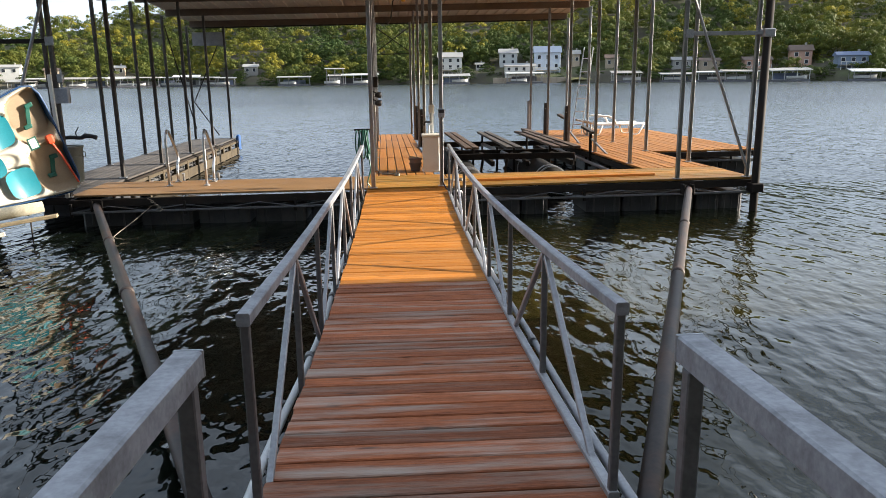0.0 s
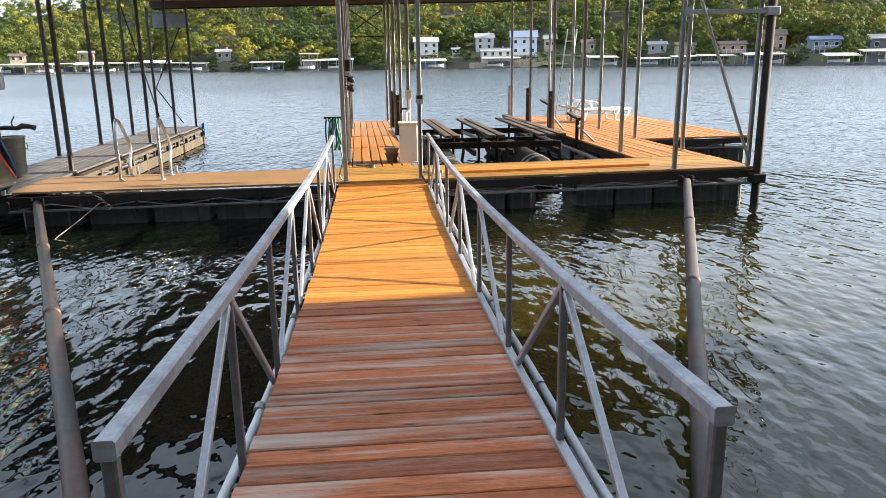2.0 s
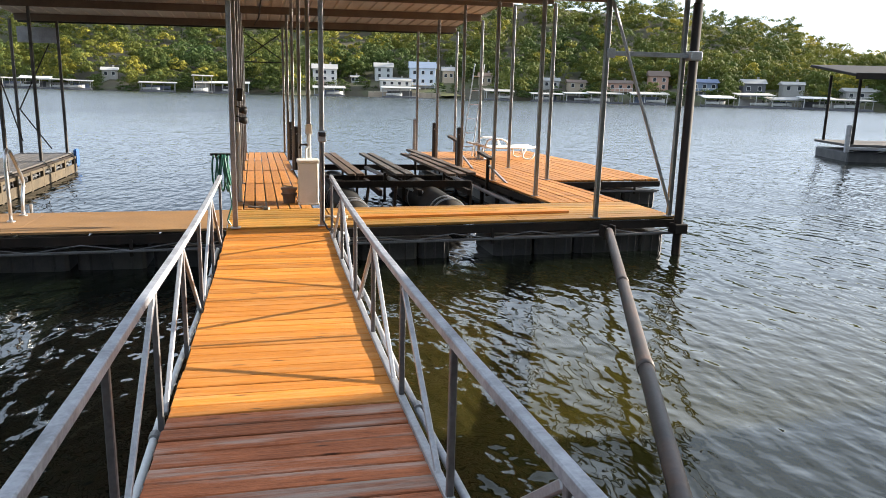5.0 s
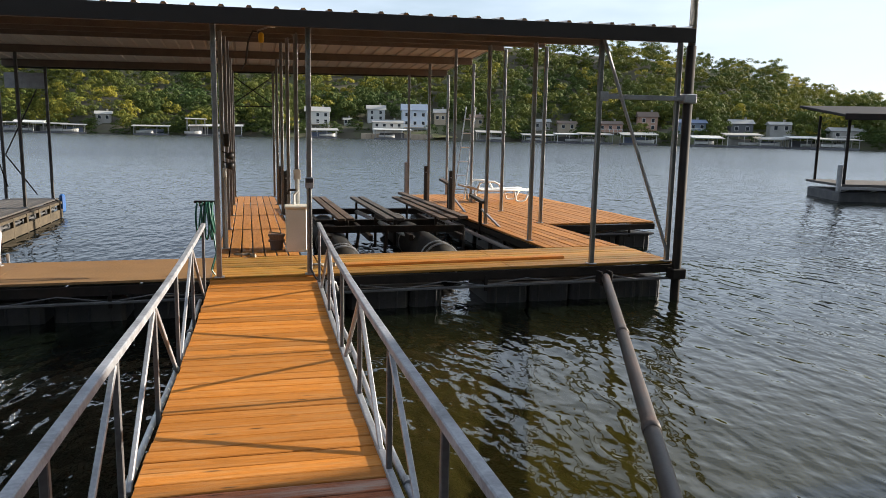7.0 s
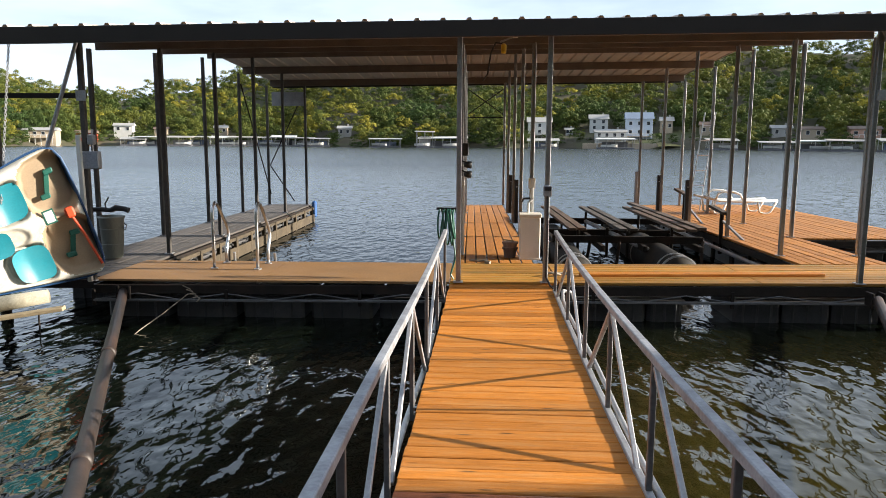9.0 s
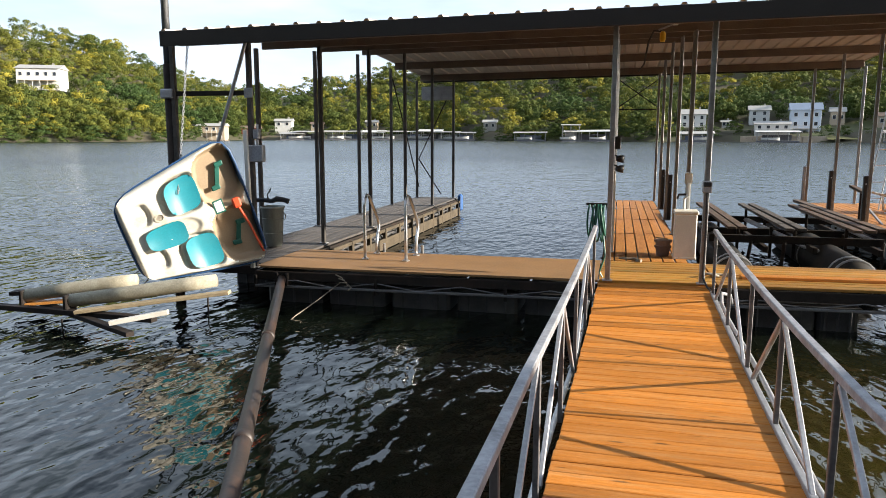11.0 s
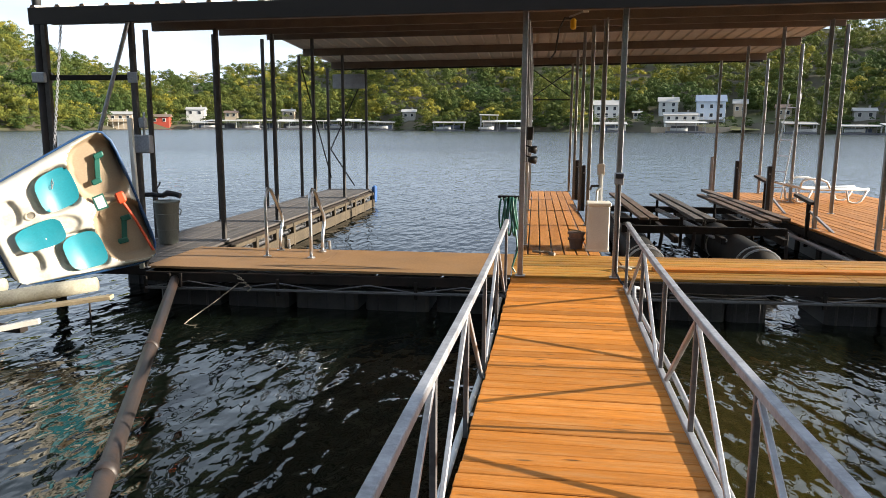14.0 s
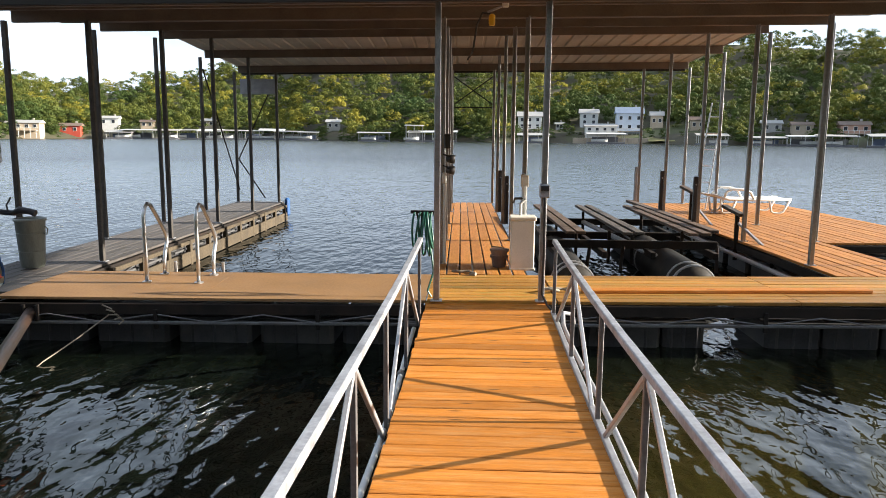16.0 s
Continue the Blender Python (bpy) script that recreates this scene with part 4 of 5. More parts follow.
    part("tiller_rod", bm_tube([(0.47, 0.0, 0.03), (0.51, -0.2, 0.04), (0.55, -0.52, 0.02)], 0.012, 8), RED, t, "thin red rod")
    part("label_plate", bm_box((0.10, 0.14, 0.004), (0.30, 0.04, 0.004), 0.001), GREEN_DARK, t, "green framed label plate")
    part("label_face", bm_box((0.075, 0.11, 0.004), (0.30, 0.04, 0.007), 0.001), WHITE_DIRTY, t, "pale label")

    # the hull widens towards the stern
    for ob in t.children:
        for vert in ob.data.vertices:
            vert.co.y *= 1 + 0.23 * vert.co.x / L


pedal_boat()

chain = thing("hoist_chain", (-6.1, -0.15, 1.2), "rusty hoist chain hanging from the dock roof", "chain")
o = Vector((-6.1, -0.15, 1.2))
p0, p1 = Vector((-5.62, -0.42, 2.85)) - o, Vector((-5.42, -1.08, 1.0)) - o
links = 58
link_me = bm_mesh(bm_tube([(0.012 * math.cos(a), 0, 0.024 * math.sin(a)) for a in [2 * math.pi * k / 8 for k in range(9)]], 0.0045, 5, cap=False), "link")
link_me.materials.append(GALV_DULL)
for k in range(links):
    ob = part("link", link_me, GALV_DULL, chain)
    ob.location = p0.lerp(p1, k / (links - 1))
    ob.rotation_euler = (0.08, 0, radians(90 * (k % 2) + 15))

lift = thing("boat_lift_cradle", (-6.2, -1.2, -0.3), "tilted boat lift cradle of timbers and dark steel over the water", "boat lift")
o = Vector((-6.2, -1.2, -0.3))


def lv(x, y, z):
    return Vector((x, y, z)) - o


part("bunk_log", bm_tube([lv(-7.1, -1.7, -0.2), lv(-6.6, -1.6, -0.12), lv(-6.1, -1.5, -0.04), lv(-5.8, -1.42, 0.0)], [0.075, 0.08, 0.078, 0.07], 12), BUNK_CARPET, lift, "pale rotting covered bunk log", True)
part("bunk_log", bm_tube([lv(-6.4, -1.78, -0.2), lv(-5.7, -1.66, -0.1), lv(-5.1, -1.54, 0.0), lv(-4.75, -1.43, 0.05)], [0.075, 0.082, 0.08, 0.07], 12), BUNK_CARPET, lift, "pale rotting covered bunk log", True)
part("plank_arm", bm_bar(lv(-6.2, -1.95, -0.28), lv(-4.55, -1.5, -0.06), 0.12, 0.04), WOOD_RAW, lift, "bare split plank")
part("plank_arm", bm_bar(lv(-5.5, -2.28, -0.28), lv(-4.95, -2.05, -0.18), 0.06, 0.05), WHITE_DIRTY, lift, "pale painted arm")
part("plank_arm", bm_bar(lv(-7.1, -1.7, -0.3), lv(-6.0, -1.35, -0.22), 0.14, 0.03), WOOD_LONG, lift, "brown plank")
part("steel_channel", bm_bar(lv(-7.7, -1.75, -0.34), lv(-5.2, -1.95, -0.30), 0.10, 0.06), STEEL_DARK, lift)
part("steel_channel", bm_bar(lv(-7.6, -1.25, -0.33), lv(-5.2, -2.35, -0.36), 0.09, 0.05), STEEL_DARK, lift)
part("steel_channel", bm_bar(lv(-7.75, -1.25, -0.3), lv(-6.9, -1.1, -0.26), 0.16, 0.05), STEEL_DARK, lift)
part("hanging_rod", bm_tube([lv(-6.35, -2.0, -0.36), lv(-6.36, -2.0, -0.95)], 0.009, 6), STEEL_DARK, lift)
part("hanging_rod", bm_tube([lv(-5.15, -1.0, -0.2), lv(-5.15, -1.0, -0.6)], 0.01, 6), STEEL_DARK, lift)
part("end_cap", bm_box((0.05, 0.17, 0.2), lv(-7.11, -1.7, -0.23), 0.01), STEEL_DARK, lift)
part("end_cap", bm_box((0.05, 0.17, 0.2), lv(-6.42, -1.79, -0.23), 0.01), STEEL_DARK, lift)
part("bow_stop", bm_box((0.3, 0.1, 0.08), lv(-6.2, -0.55, 0.06), 0.02), BLACK, lift)
part("guy_wire", bm_tube([lv(-6.2, -0.55, 0.06), lv(-6.6, -0.9, -0.28)], 0.006, 5), STEEL_DARK, lift)
part("guy_wire", bm_tube([lv(-6.05, -0.6, 0.05), lv(-6.2, -0.9, -0.28)], 0.006, 5), STEEL_DARK, lift)


# ---- stiff-arm pipes from the shore to the dock ----
def stiff_arm(side):
    a = Vector((4.34, -0.1, -0.12)) if side > 0 else Vector((-4.58, -0.2, -0.16))
    z = Vector((0.92, -8.35, -0.22)) if side > 0 else Vector((-0.92, -8.35, -0.22))
    z = a + (z - a) * 1.45
    z.z = -0.27
    t = thing("stiff_arm_pipe", a, "long rusty steel stiff-arm pipe from shore to dock", "pipe", "stiff-arm pipes")
    part("pipe", bm_tube([Vector((0, 0, 0)), (z - a) * 0.5, z - a], 0.055, 14), PIPE_RUST, t, smooth=True)
    part("hinge_plate", bm_box((0.03, 0.16, 0.16), (0.07 * side, 0.05, 0.0), 0.006), STEEL_DARK, t)
    part("hinge_plate", bm_box((0.03, 0.16, 0.16), (-0.07 * side, 0.05, 0.0), 0.006), STEEL_DARK, t)
    d = (z - a).normalized()
    for k in (2.6, 4.9):
        part("coupling", bm_tube([d * k, d * (k + 0.12)], 0.063, 14), PIPE_RUST, t, smooth=True)


stiff_arm(1)
stiff_arm(-1)

# ---- pipes along the gangway ----
for side in (1, -1):
    x = 0.685 * side
    t = thing("service_pipe", (x, -4.5, 0.0), "pale plastic service pipe clipped beside the gangway", "pipe", "service pipes")
    ys = [-12.0 + 0.6 * k for k in range(20)]
    lift_z = -0.03 if side > 0 else -0.09
    pts = [Vector((0.012 * math.sin(y * 1.7), y + 4.5, gw_z(y) + lift_z + 0.012 * math.sin(y * 1.3))) for y in ys]
    if side > 0:
        pts += [Vector((0.0, 4.05, gw_z(-0.45) + 0.04)), Vector((0.1, 4.15, gw_z(-0.35) + 0.0)), Vector((0.14, 4.3, gw_z(-0.35) - 0.12))]
    part("tube", bm_tube(pts, 0.02, 10), PVC if side < 0 else GALV_DULL, t, smooth=True)
    for y in (-8.3, -6.9, -5.4, -3.0, -1.9):
        part("clamp", bm_tube([Vector((0, y + 4.5, gw_z(y) + lift_z)), Vector((0, y + 4.56, gw_z(y) + lift_z))], 0.027, 10), GALV, t)
    if side > 0:
        part("cable", bm_tube([p + Vector((-0.03, 0, -0.07)) for p in pts[:-3]], 0.010, 6), PVC, t)

# ---- landing railings at the shore end ----
for side in (1, -1):
    x = 0.645 * side
    t = thing("landing_railing", (x, -9.33, 0.195), "wide weathered grey square railing at the shore landing", "railing", "landing railings")
    a, z = Vector((0, 0.0, 0.725)), Vector((0.10 * side, -3.2, 0.80))
    part("top_rail", bm_bar(a, z, 0.074, 0.074, bevel=0.006), RAIL_WORN, t, "flaking grey top rail")
    part("end_post", bm_bar(Vector((0, -0.035, -0.6)), Vector((0, -0.035, 0.68)), 0.045, 0.045), RAIL_POST, t)
    part("post", bm_bar(Vector((0.05 * side, -1.9, -0.6)), Vector((0.05 * side, -1.9, 0.72)), 0.045, 0.045), RAIL_POST, t)
    part("cap", bm_box((0.0755, 0.012, 0.0755), a + Vector((0, 0.004, 0)), 0.003), GALV_DULL, t)


# ---- centre finger: box, pots, posts' fittings, hose ----
bx = thing("utility_box", (0.435, 1.85, 0.0), "off-white plastic utility box standing on the planks", "utility box")
part("body", bm_box((0.29, 0.27, 0.61), (0, 0, 0.305), 0.012), WHITE_DIRTY, bx)
part("lid", bm_box((0.325, 0.30, 0.05), (0, 0, 0.635), 0.012), WHITE_DIRTY, bx)
part("foot_rim", bm_box((0.305, 0.285, 0.03), (0, 0, 0.015), 0.006), WHITE_DIRTY, bx)
part("pipe_stub", bm_tube([(-0.02, 0.1, 0.65), (-0.02, 0.1, 0.8), (0.04, 0.1, 0.86)], 0.018, 8), PVC, bx)
pot = thing("stacked_pots", (0.16, 1.95, 0.0), "small stack of dark clay pots beside the box", "pots")
part("lower_pot", bm_lathe([(0.08, 0), (0.10, 0.12), (0.115, 0.12), (0.115, 0.15), (0.1, 0.15)], 18), mat("dark_clay", (0.13, 0.085, 0.07), 0.8, bump=0.2), pot)
part("upper_pot", bm_lathe([(0.095, 0.15), (0.105, 0.2), (0.12, 0.2), (0.12, 0.23), (0.105, 0.23)], 18), mat("brown_clay", (0.22, 0.15, 0.12), 0.8, bump=0.2), pot)
part("stick", bm_tube([(-0.1, 0, 0.26), (0.06, 0, 0.24)], 0.01, 6), WOOD_RAW, pot)
mb = thing("outlet_box", w3(0.52, -0.04, 1.04), "small weathered outlet box on the roof post", "outlet box")
part("box", bm_box((0.10, 0.07, 0.13), (0, 0, 0.06), 0.01), GALV_DULL, mb)
part("cover", bm_box((0.085, 0.02, 0.05), (0, -0.045, 0.09), 0.006), BLACK, mb)
part("cable", bm_tube([(0.0, -0.02, 0.0), (0.01, -0.03, -0.5), (0.0, -0.03, -0.95), (0.05, -0.08, -1.05), (0.12, -0.3, -1.1), (0.15, -0.45, -1.02)], 0.012, 6), BLACK, mb)
mb2 = thing("outlet_box", w3(0.52, 2.1, 0.95), "pale outlet box with spigot on the roof post", "outlet box")
part("box", bm_box((0.10, 0.08, 0.16), (0, 0, 0.12), 0.012), WHITE_DIRTY, mb2)
part("conduit", bm_tube([(0, -0.02, -0.9), (0, -0.02, 0.06)], 0.035, 10), PVC, mb2)
part("spigot", bm_tube([(-0.02, -0.03, -0.1), (-0.12, -0.05, -0.1), (-0.14, -0.05, -0.16)], 0.016, 8), STEEL_DARK, mb2)
fl = thing("post_floodlights", w3(-0.46, 2.08, 1.1), "black speaker and two floodlights on the roof post", "floodlights")
part("speaker", bm_box((0.09, 0.11, 0.18), (0, 0, 0.46), 0.012), BLACK, fl)
for z in (0.10, 0.24):
    part("lamp_head", bm_tube([(-0.02, 0, z), (0.03, 0, z), (0.09, 0, z - 0.005)], [0.03, 0.05, 0.055], 14), BLACK, fl, smooth=True)
    part("lens", bm_lathe([(0.045, 0), (0.045, 0.004)], 14, (0, 0, 0)), GALV, fl).matrix_basis = pose(0.092, 0, z, 0, 90, 0)
    part("arm", bm_bar((-0.06, 0, z + 0.06), (0.02, 0, z + 0.03), 0.02, 0.02), BLACK, fl)
part("conduit", bm_tube([(-0.03, 0.0, -1.08), (-0.03, 0, 0.0)], 0.02, 8), PVC, fl)
part("conduit_head", bm_box((0.06, 0.06, 0.14), (-0.04, -0.02, 0.0), 0.01), PVC, fl)


def garden_hose():
    t = thing("garden_hose", (-0.66, 0.22, 0.86), "coiled green garden hose hung beside the gangway end", "hose")
    rng = random.Random(3)
    for k in range(7):
        x, ry, drop = -0.09 + 0.03 * k, 0.05 + 0.02 * (k % 3), rng.uniform(0.36, 0.5)
        pts = []
        for i in range(17):
            a = 2 * math.pi * i / 16
            pts.append((x + 0.03 * math.sin(a + k), ry * math.sin(a), -drop / 2 + drop / 2 * math.cos(a)))
        part("coil", bm_tube(pts, 0.011, 6, cap=False), HOSE_GREEN, t, smooth=True)
    part("hanger", bm_bar((-0.14, 0, 0.0), (0.16, 0.0, 0.0), 0.03, 0.03), STEEL_DARK, t)
    part("tail", bm_tube([(0.06, -0.02, -0.3), (0.1, -0.05, -0.6), (0.04, -0.06, -0.8), (0.1, -0.05, -0.9)], 0.011, 6), HOSE_GREEN, t)


garden_hose()
for pts, nm in (([(-0.42, 1.55, 0.012), (-0.3, 1.5, 0.014), (-0.22, 1.55, 0.012), (-0.15, 1.42, 0.012), (-0.2, 1.36, 0.012)], "frayed pale rope lying on the planks"),
                ([(0.55, 0.45, 0.03), (0.66, 0.5, 0.035), (0.74, 0.42, 0.03), (0.68, 0.36, 0.05), (0.58, 0.42, 0.05), (0.66, 0.55, 0.03), (0.8, 0.5, 0.03)], "tangled dark cable coil on the walkway")):
    t = thing("rope", pts[0], nm, "rope")
    part("strand", bm_tube([Vector(p) - Vector(pts[0]) for p in pts], 0.014, 7), ROPE, t, smooth=True)
    part("frayed_end", bm_tube([Vector(pts[-1]) - Vector(pts[0]), Vector(pts[-1]) - Vector(pts[0]) + Vector((0.07, -0.03, 0.004))], [0.016, 0.03], 6), ROPE, t)
rp = thing("mooring_rope", (-3.78, -0.12, -0.16), "frayed mooring rope from the walkway edge into the water", "rope")
part("strand", bm_tube([(0, 0, 0.0), (-0.05, -0.1, -0.05), (-0.18, -0.36, -0.18), (-0.33, -0.68, -0.31), (-0.4, -0.82, -0.39)], 0.007, 6), ROPE, rp, smooth=True)
for k in range(5):
    part("knot_end", bm_tube([(0, 0, 0), (0.02 + 0.03 * k, -0.06, 0.05 - 0.03 * k), (0.04 * k - 0.05, -0.1, 0.1 - 0.05 * k)], 0.009, 5), ROPE, rp)
hl = thing("hanging_lamp", w3(0.02, 0.9, 2.9), "bare lamp with a yellow jar shade under the roof", "lamp")
o = hl.matrix_world.translation
part("shade", bm_lathe([(0.02, 0.0), (0.035, -0.02), (0.035, -0.1), (0.025, -0.12)], 14), YELLOW, hl, "yellow glass jar shade", True)
part("bracket", bm_bar((-0.05, 0, 0.02), (0.14, 0, 0.09), 0.02, 0.02), GALV_DULL, hl)
part("socket", bm_box((0.07, 0.06, 0.06), (0.14, 0, 0.1), 0.008), WHITE, hl)
part("cord", bm_tube([(0.0, 0.0, 0.0), (-0.1, 0.05, 0.02), (-0.16, 0.1, -0.1), (-0.2, 0.3, -0.35), (-0.26, 0.5, -0.42)], 0.012, 6), BLACK, hl)
for x, y in ((0.52, 3 * BAY), (0.52, 4 * BAY), (4.24, 4 * BAY), (4.24, 3 * BAY), (4.24, 5 * BAY)):
    b_ = thing("post_bumper", w3(x - 0.07 * (1 if x > 2 else -1), y, 0.0), "dark rubber bumper strip on a slip post", "bumper", "post bumpers")
    part("strip", bm_box((0.075, 0.09, 0.9), (0, 0, 0.45), 0.012), BLACK if y < 10 else GALV_DULL, b_)
    part("bolt", bm_box((0.03, 0.1, 0.03), (0, 0, 0.75), 0.006), GALV_DULL, b_)


# ---- lift with bunks and air tanks in the slip ----
def tank(x, y0, y1, r, z):
    t = thing("air_tank", (x, y0, z), "dark steel air tank of the slip lift", "tank", "air tanks")
    L = y1 - y0
    prof = [(0.02, -0.08), (r * 0.6, -0.06), (r * 0.93, 0.0), (r, 0.06), (r, L - 0.06), (r * 0.93, L), (r * 0.6, L + 0.06), (0.02, L + 0.08)]
    p = part("shell", bm_lathe(prof, 26), TANK, t, smooth=True)
    p.matrix_basis = pose(0, 0, 0, -90, 0, 0)
    for k in (0.05, 0.3, L / 2, L - 0.1):
        q = part("band", bm_lathe([(r, -0.02), (r + 0.014, -0.015), (r + 0.014, 0.015), (r, 0.02)], 26), GALV_DULL, t)
        q.matrix_basis = pose(0, k, 0, -90, 0, 0)


tank(2.72, 2.35, 6.9, 0.29, -0.31)
tank(1.18, 2.45, 6.9, 0.28, -0.33)
sl = thing("slip_lift_frame", (2.1, 4.0, 0.0), "dark steel lift frame with weathered bunk boards in the slip", "boat lift")
o = Vector((2.1, 4.0, 0.0))


def sv(x, y, z):
    return Vector((x, y, z)) - o


for y, dz in ((3.95, 0.02), (6.9, 0.02), (5.4, -0.04)):
    part("cross_beam", bm_bar(sv(0.95, y, dz), sv(3.5, y, dz), 0.08, 0.12), STEEL_DARK, sl)
for x in (1.05, 1.75, 2.45, 3.35):
    part("side_beam", bm_bar(sv(x, 3.5, -0.08), sv(x - 0.1, 7.2, -0.08), 0.07, 0.1), STEEL_DARK, sl)
for x in (1.45, 1.95, 2.3, 3.05):
    for y in (4.05, 6.85):
        part("upright", bm_bar(sv(x - 0.05, y, -0.3), sv(x - 0.05, y, 0.22), 0.045, 0.045), STEEL_DARK, sl)
for x0, m in ((1.28, WOOD_DARK), (1.44, WOOD_DARK), (2.12, WOOD_GREY), (2.31, WOOD_GREY), (3.08, WOOD_DARK), (3.28, WOOD_DARK)):
    part("bunk_board", bm_bar(sv(x0, 3.72 + 0.15 * (x0 % 0.5), 0.21), sv(x0 - 0.19, 7.8, 0.24), 0.13, 0.045), m, sl, "weathered bunk board")
for x in (1.5, 2.0, 3.4):
    part("strut", bm_bar(sv(x, 3.6, -0.35), sv(x + 0.1, 3.95, 0.0), 0.05, 0.05), STEEL_DARK, sl)
part("arm_pipe", bm_tube([sv(3.35, 5.4, 0.05), sv(4.05, 2.0, -0.22)], 0.035, 8), GALV_DULL, sl)
part("arm_pipe", bm_tube([sv(1.9, 6.9, 0.02), sv(2.5, 3.6, -0.1)], 0.045, 8), GALV_DULL, sl)

for (x, y), z, length in (((4.02, 7.2), 0.56, 0.6), ((4.0, 4.6), 0.42, 0.55)):
    g = thing("guide_arm", (x, y, 0.0), "dark timber guide arm on a braced steel post", "guide arm", "lift guide arms")
    part("post", bm_bar((0, 0, -0.3), (0, 0, z), 0.06, 0.05), STEEL_DARK, g)
    part("arm_board", bm_bar((-0.05, length * 0.9, z + 0.1), (0.03, -0.12, z + 0.01), 0.1, 0.05), WOOD_DARK if z > 0.5 else WOOD_GREY, g)
    part("brace", bm_bar((0.02, -0.02, z * 0.7), (0.3, -0.75, -0.1), 0.045, 0.035), GALV_DULL, g)
edge = thing("slip_edge_board", w3(4.12, 9.0, 0.0), "dark brown edge board along the slip side of the orange deck", "board")
part("board", bm_bar(w3(4.1, 5.2, 0.03) - w3(4.12, 9.0, 0), w3(4.06, 10.95, 0.05) - w3(4.12, 9.0, 0), 0.16, 0.06), WOOD_DARK, edge)


# ---- sun lounger on the deck ----
def lounger():
    t = thing("sun_lounger", (4.78, 8.85, 0.03), "white plastic slatted sun lounger lying flat", "sun lounger", turn=6)
    for i in range(22):
        x = 0.05 + i * 0.078
        z = 0.31 + (0.012 * math.sin(i * 0.4)) + (0.10 * ((5 - i) / 5) if i < 5 else 0)
        part("slat", bm_box((0.055, 0.56, 0.018), (x, 0, z), 0.006), WHITE, t)
    for s in (-0.3, 0.3):
        part("side_rail", bm_tube([(0.0, s, 0.42), (0.4, s, 0.31), (1.0, s, 0.30), (1.75, s, 0.32)], 0.028, 8), WHITE, t, smooth=True)
        part("leg_loop", bm_tube([(1.28, s, 0.3), (1.34, s, 0.05), (1.42, s, 0.02), (1.52, s, 0.02), (1.6, s, 0.06), (1.74, s, 0.31)], 0.024, 8), WHITE, t, smooth=True)
        part("leg_loop", bm_tube([(0.22, s, 0.32), (0.26, s, 0.04), (0.34, s, 0.02), (0.46, s, 0.05), (0.56, s, 0.3)], 0.024, 8), WHITE, t, smooth=True)
        part("armrest", bm_tube([(0.28, s, 0.32), (0.34, s, 0.48), (0.46, s, 0.53), (0.72, s, 0.52), (0.86, s, 0.46), (0.94, s, 0.32)], 0.026, 8), WHITE, t, smooth=True)


lounger()
fld = thing("swim_slide_ladder", (4.75, 9.6, 0.0), "thin aluminium ladder leaning on the rear roof post", "ladder")
for s in (0.0, 0.28):
    part("side_rail", bm_tube([(s, 0, 0.0), (s * 0.9 + 0.32, 0.1, 2.4)], 0.016, 8), ALU, fld)
for k in range(6):
    f = 0.12 + 0.15 * k
    part("rung", bm_tube([(f * 0.32, 0.1 * f, 2.4 * f), (0.28 * 0.97 + f * 0.30, 0.1 * f, 2.4 * f)], 0.012, 6), ALU, fld)
lb = thing("loose_plank", w3(1.0, 0.42, 0.008), "loose reddish plank lying along the walkway", "plank")
part("board", bm_bar(w3(1.0, 0.42, 0.022) - w3(1.0, 0.42, 0.008), w3(4.05, 0.5, 0.022) - w3(1.0, 0.42, 0.008), 0.14, 0.036), WOOD_GANG, lb)


# ---- the neighbour's dock ----
def neighbour():
    t = thing("neighbour_dock", (20.7, 14.2, -0.5), "neighbouring roofed dock on black floats", "dock", turn=-20)
    part("float", bm_box((8, 3.2, 0.42), (4.0, 1.5, 0.16), 0.05), FLOAT, t)
    part("deck", bm_box((8.1, 3.4, 0.09), (4.0, 1.5, 0.60), 0.01), WOOD_GREY, t)
    part("edge_channel", bm_box((8.1, 0.06, 0.1), (4.0, -0.25, 0.50), 0.006), GALV_DULL, t)
    for k in range(8):
        part("web_bar", bm_bar((k * 1.0, -0.23, 0.38), (k * 1.0 + 0.5, -0.23, 0.52), 0.03, 0.03), GALV_DULL, t)
    for x, y in ((0.1, -0.1), (0.15, 2.8), (3.9, -0.1), (3.9, 2.8), (7.8, -0.1), (7.8, 2.8)):
        part("post", bm_box((0.09, 0.09, 2.6), (x, y, 1.9), 0.01), STEEL_DARK, t)
    part("corner_pad", bm_box((0.16, 0.16, 1.0), (-0.1, -0.2, 0.85), 0.03), GALV_DULL, t)
    part("roof", bm_box((9.0, 4.6, 0.10), (4.1, 1.4, 3.35), 0.02, rot=Euler((radians(6), 0, 0)).to_matrix()), STEEL_DARK, t)
    part("fascia", bm_box((9.0, 0.06, 0.22), (4.1, -0.9, 3.08), 0.01), STEEL_DARK, t)


neighbour()


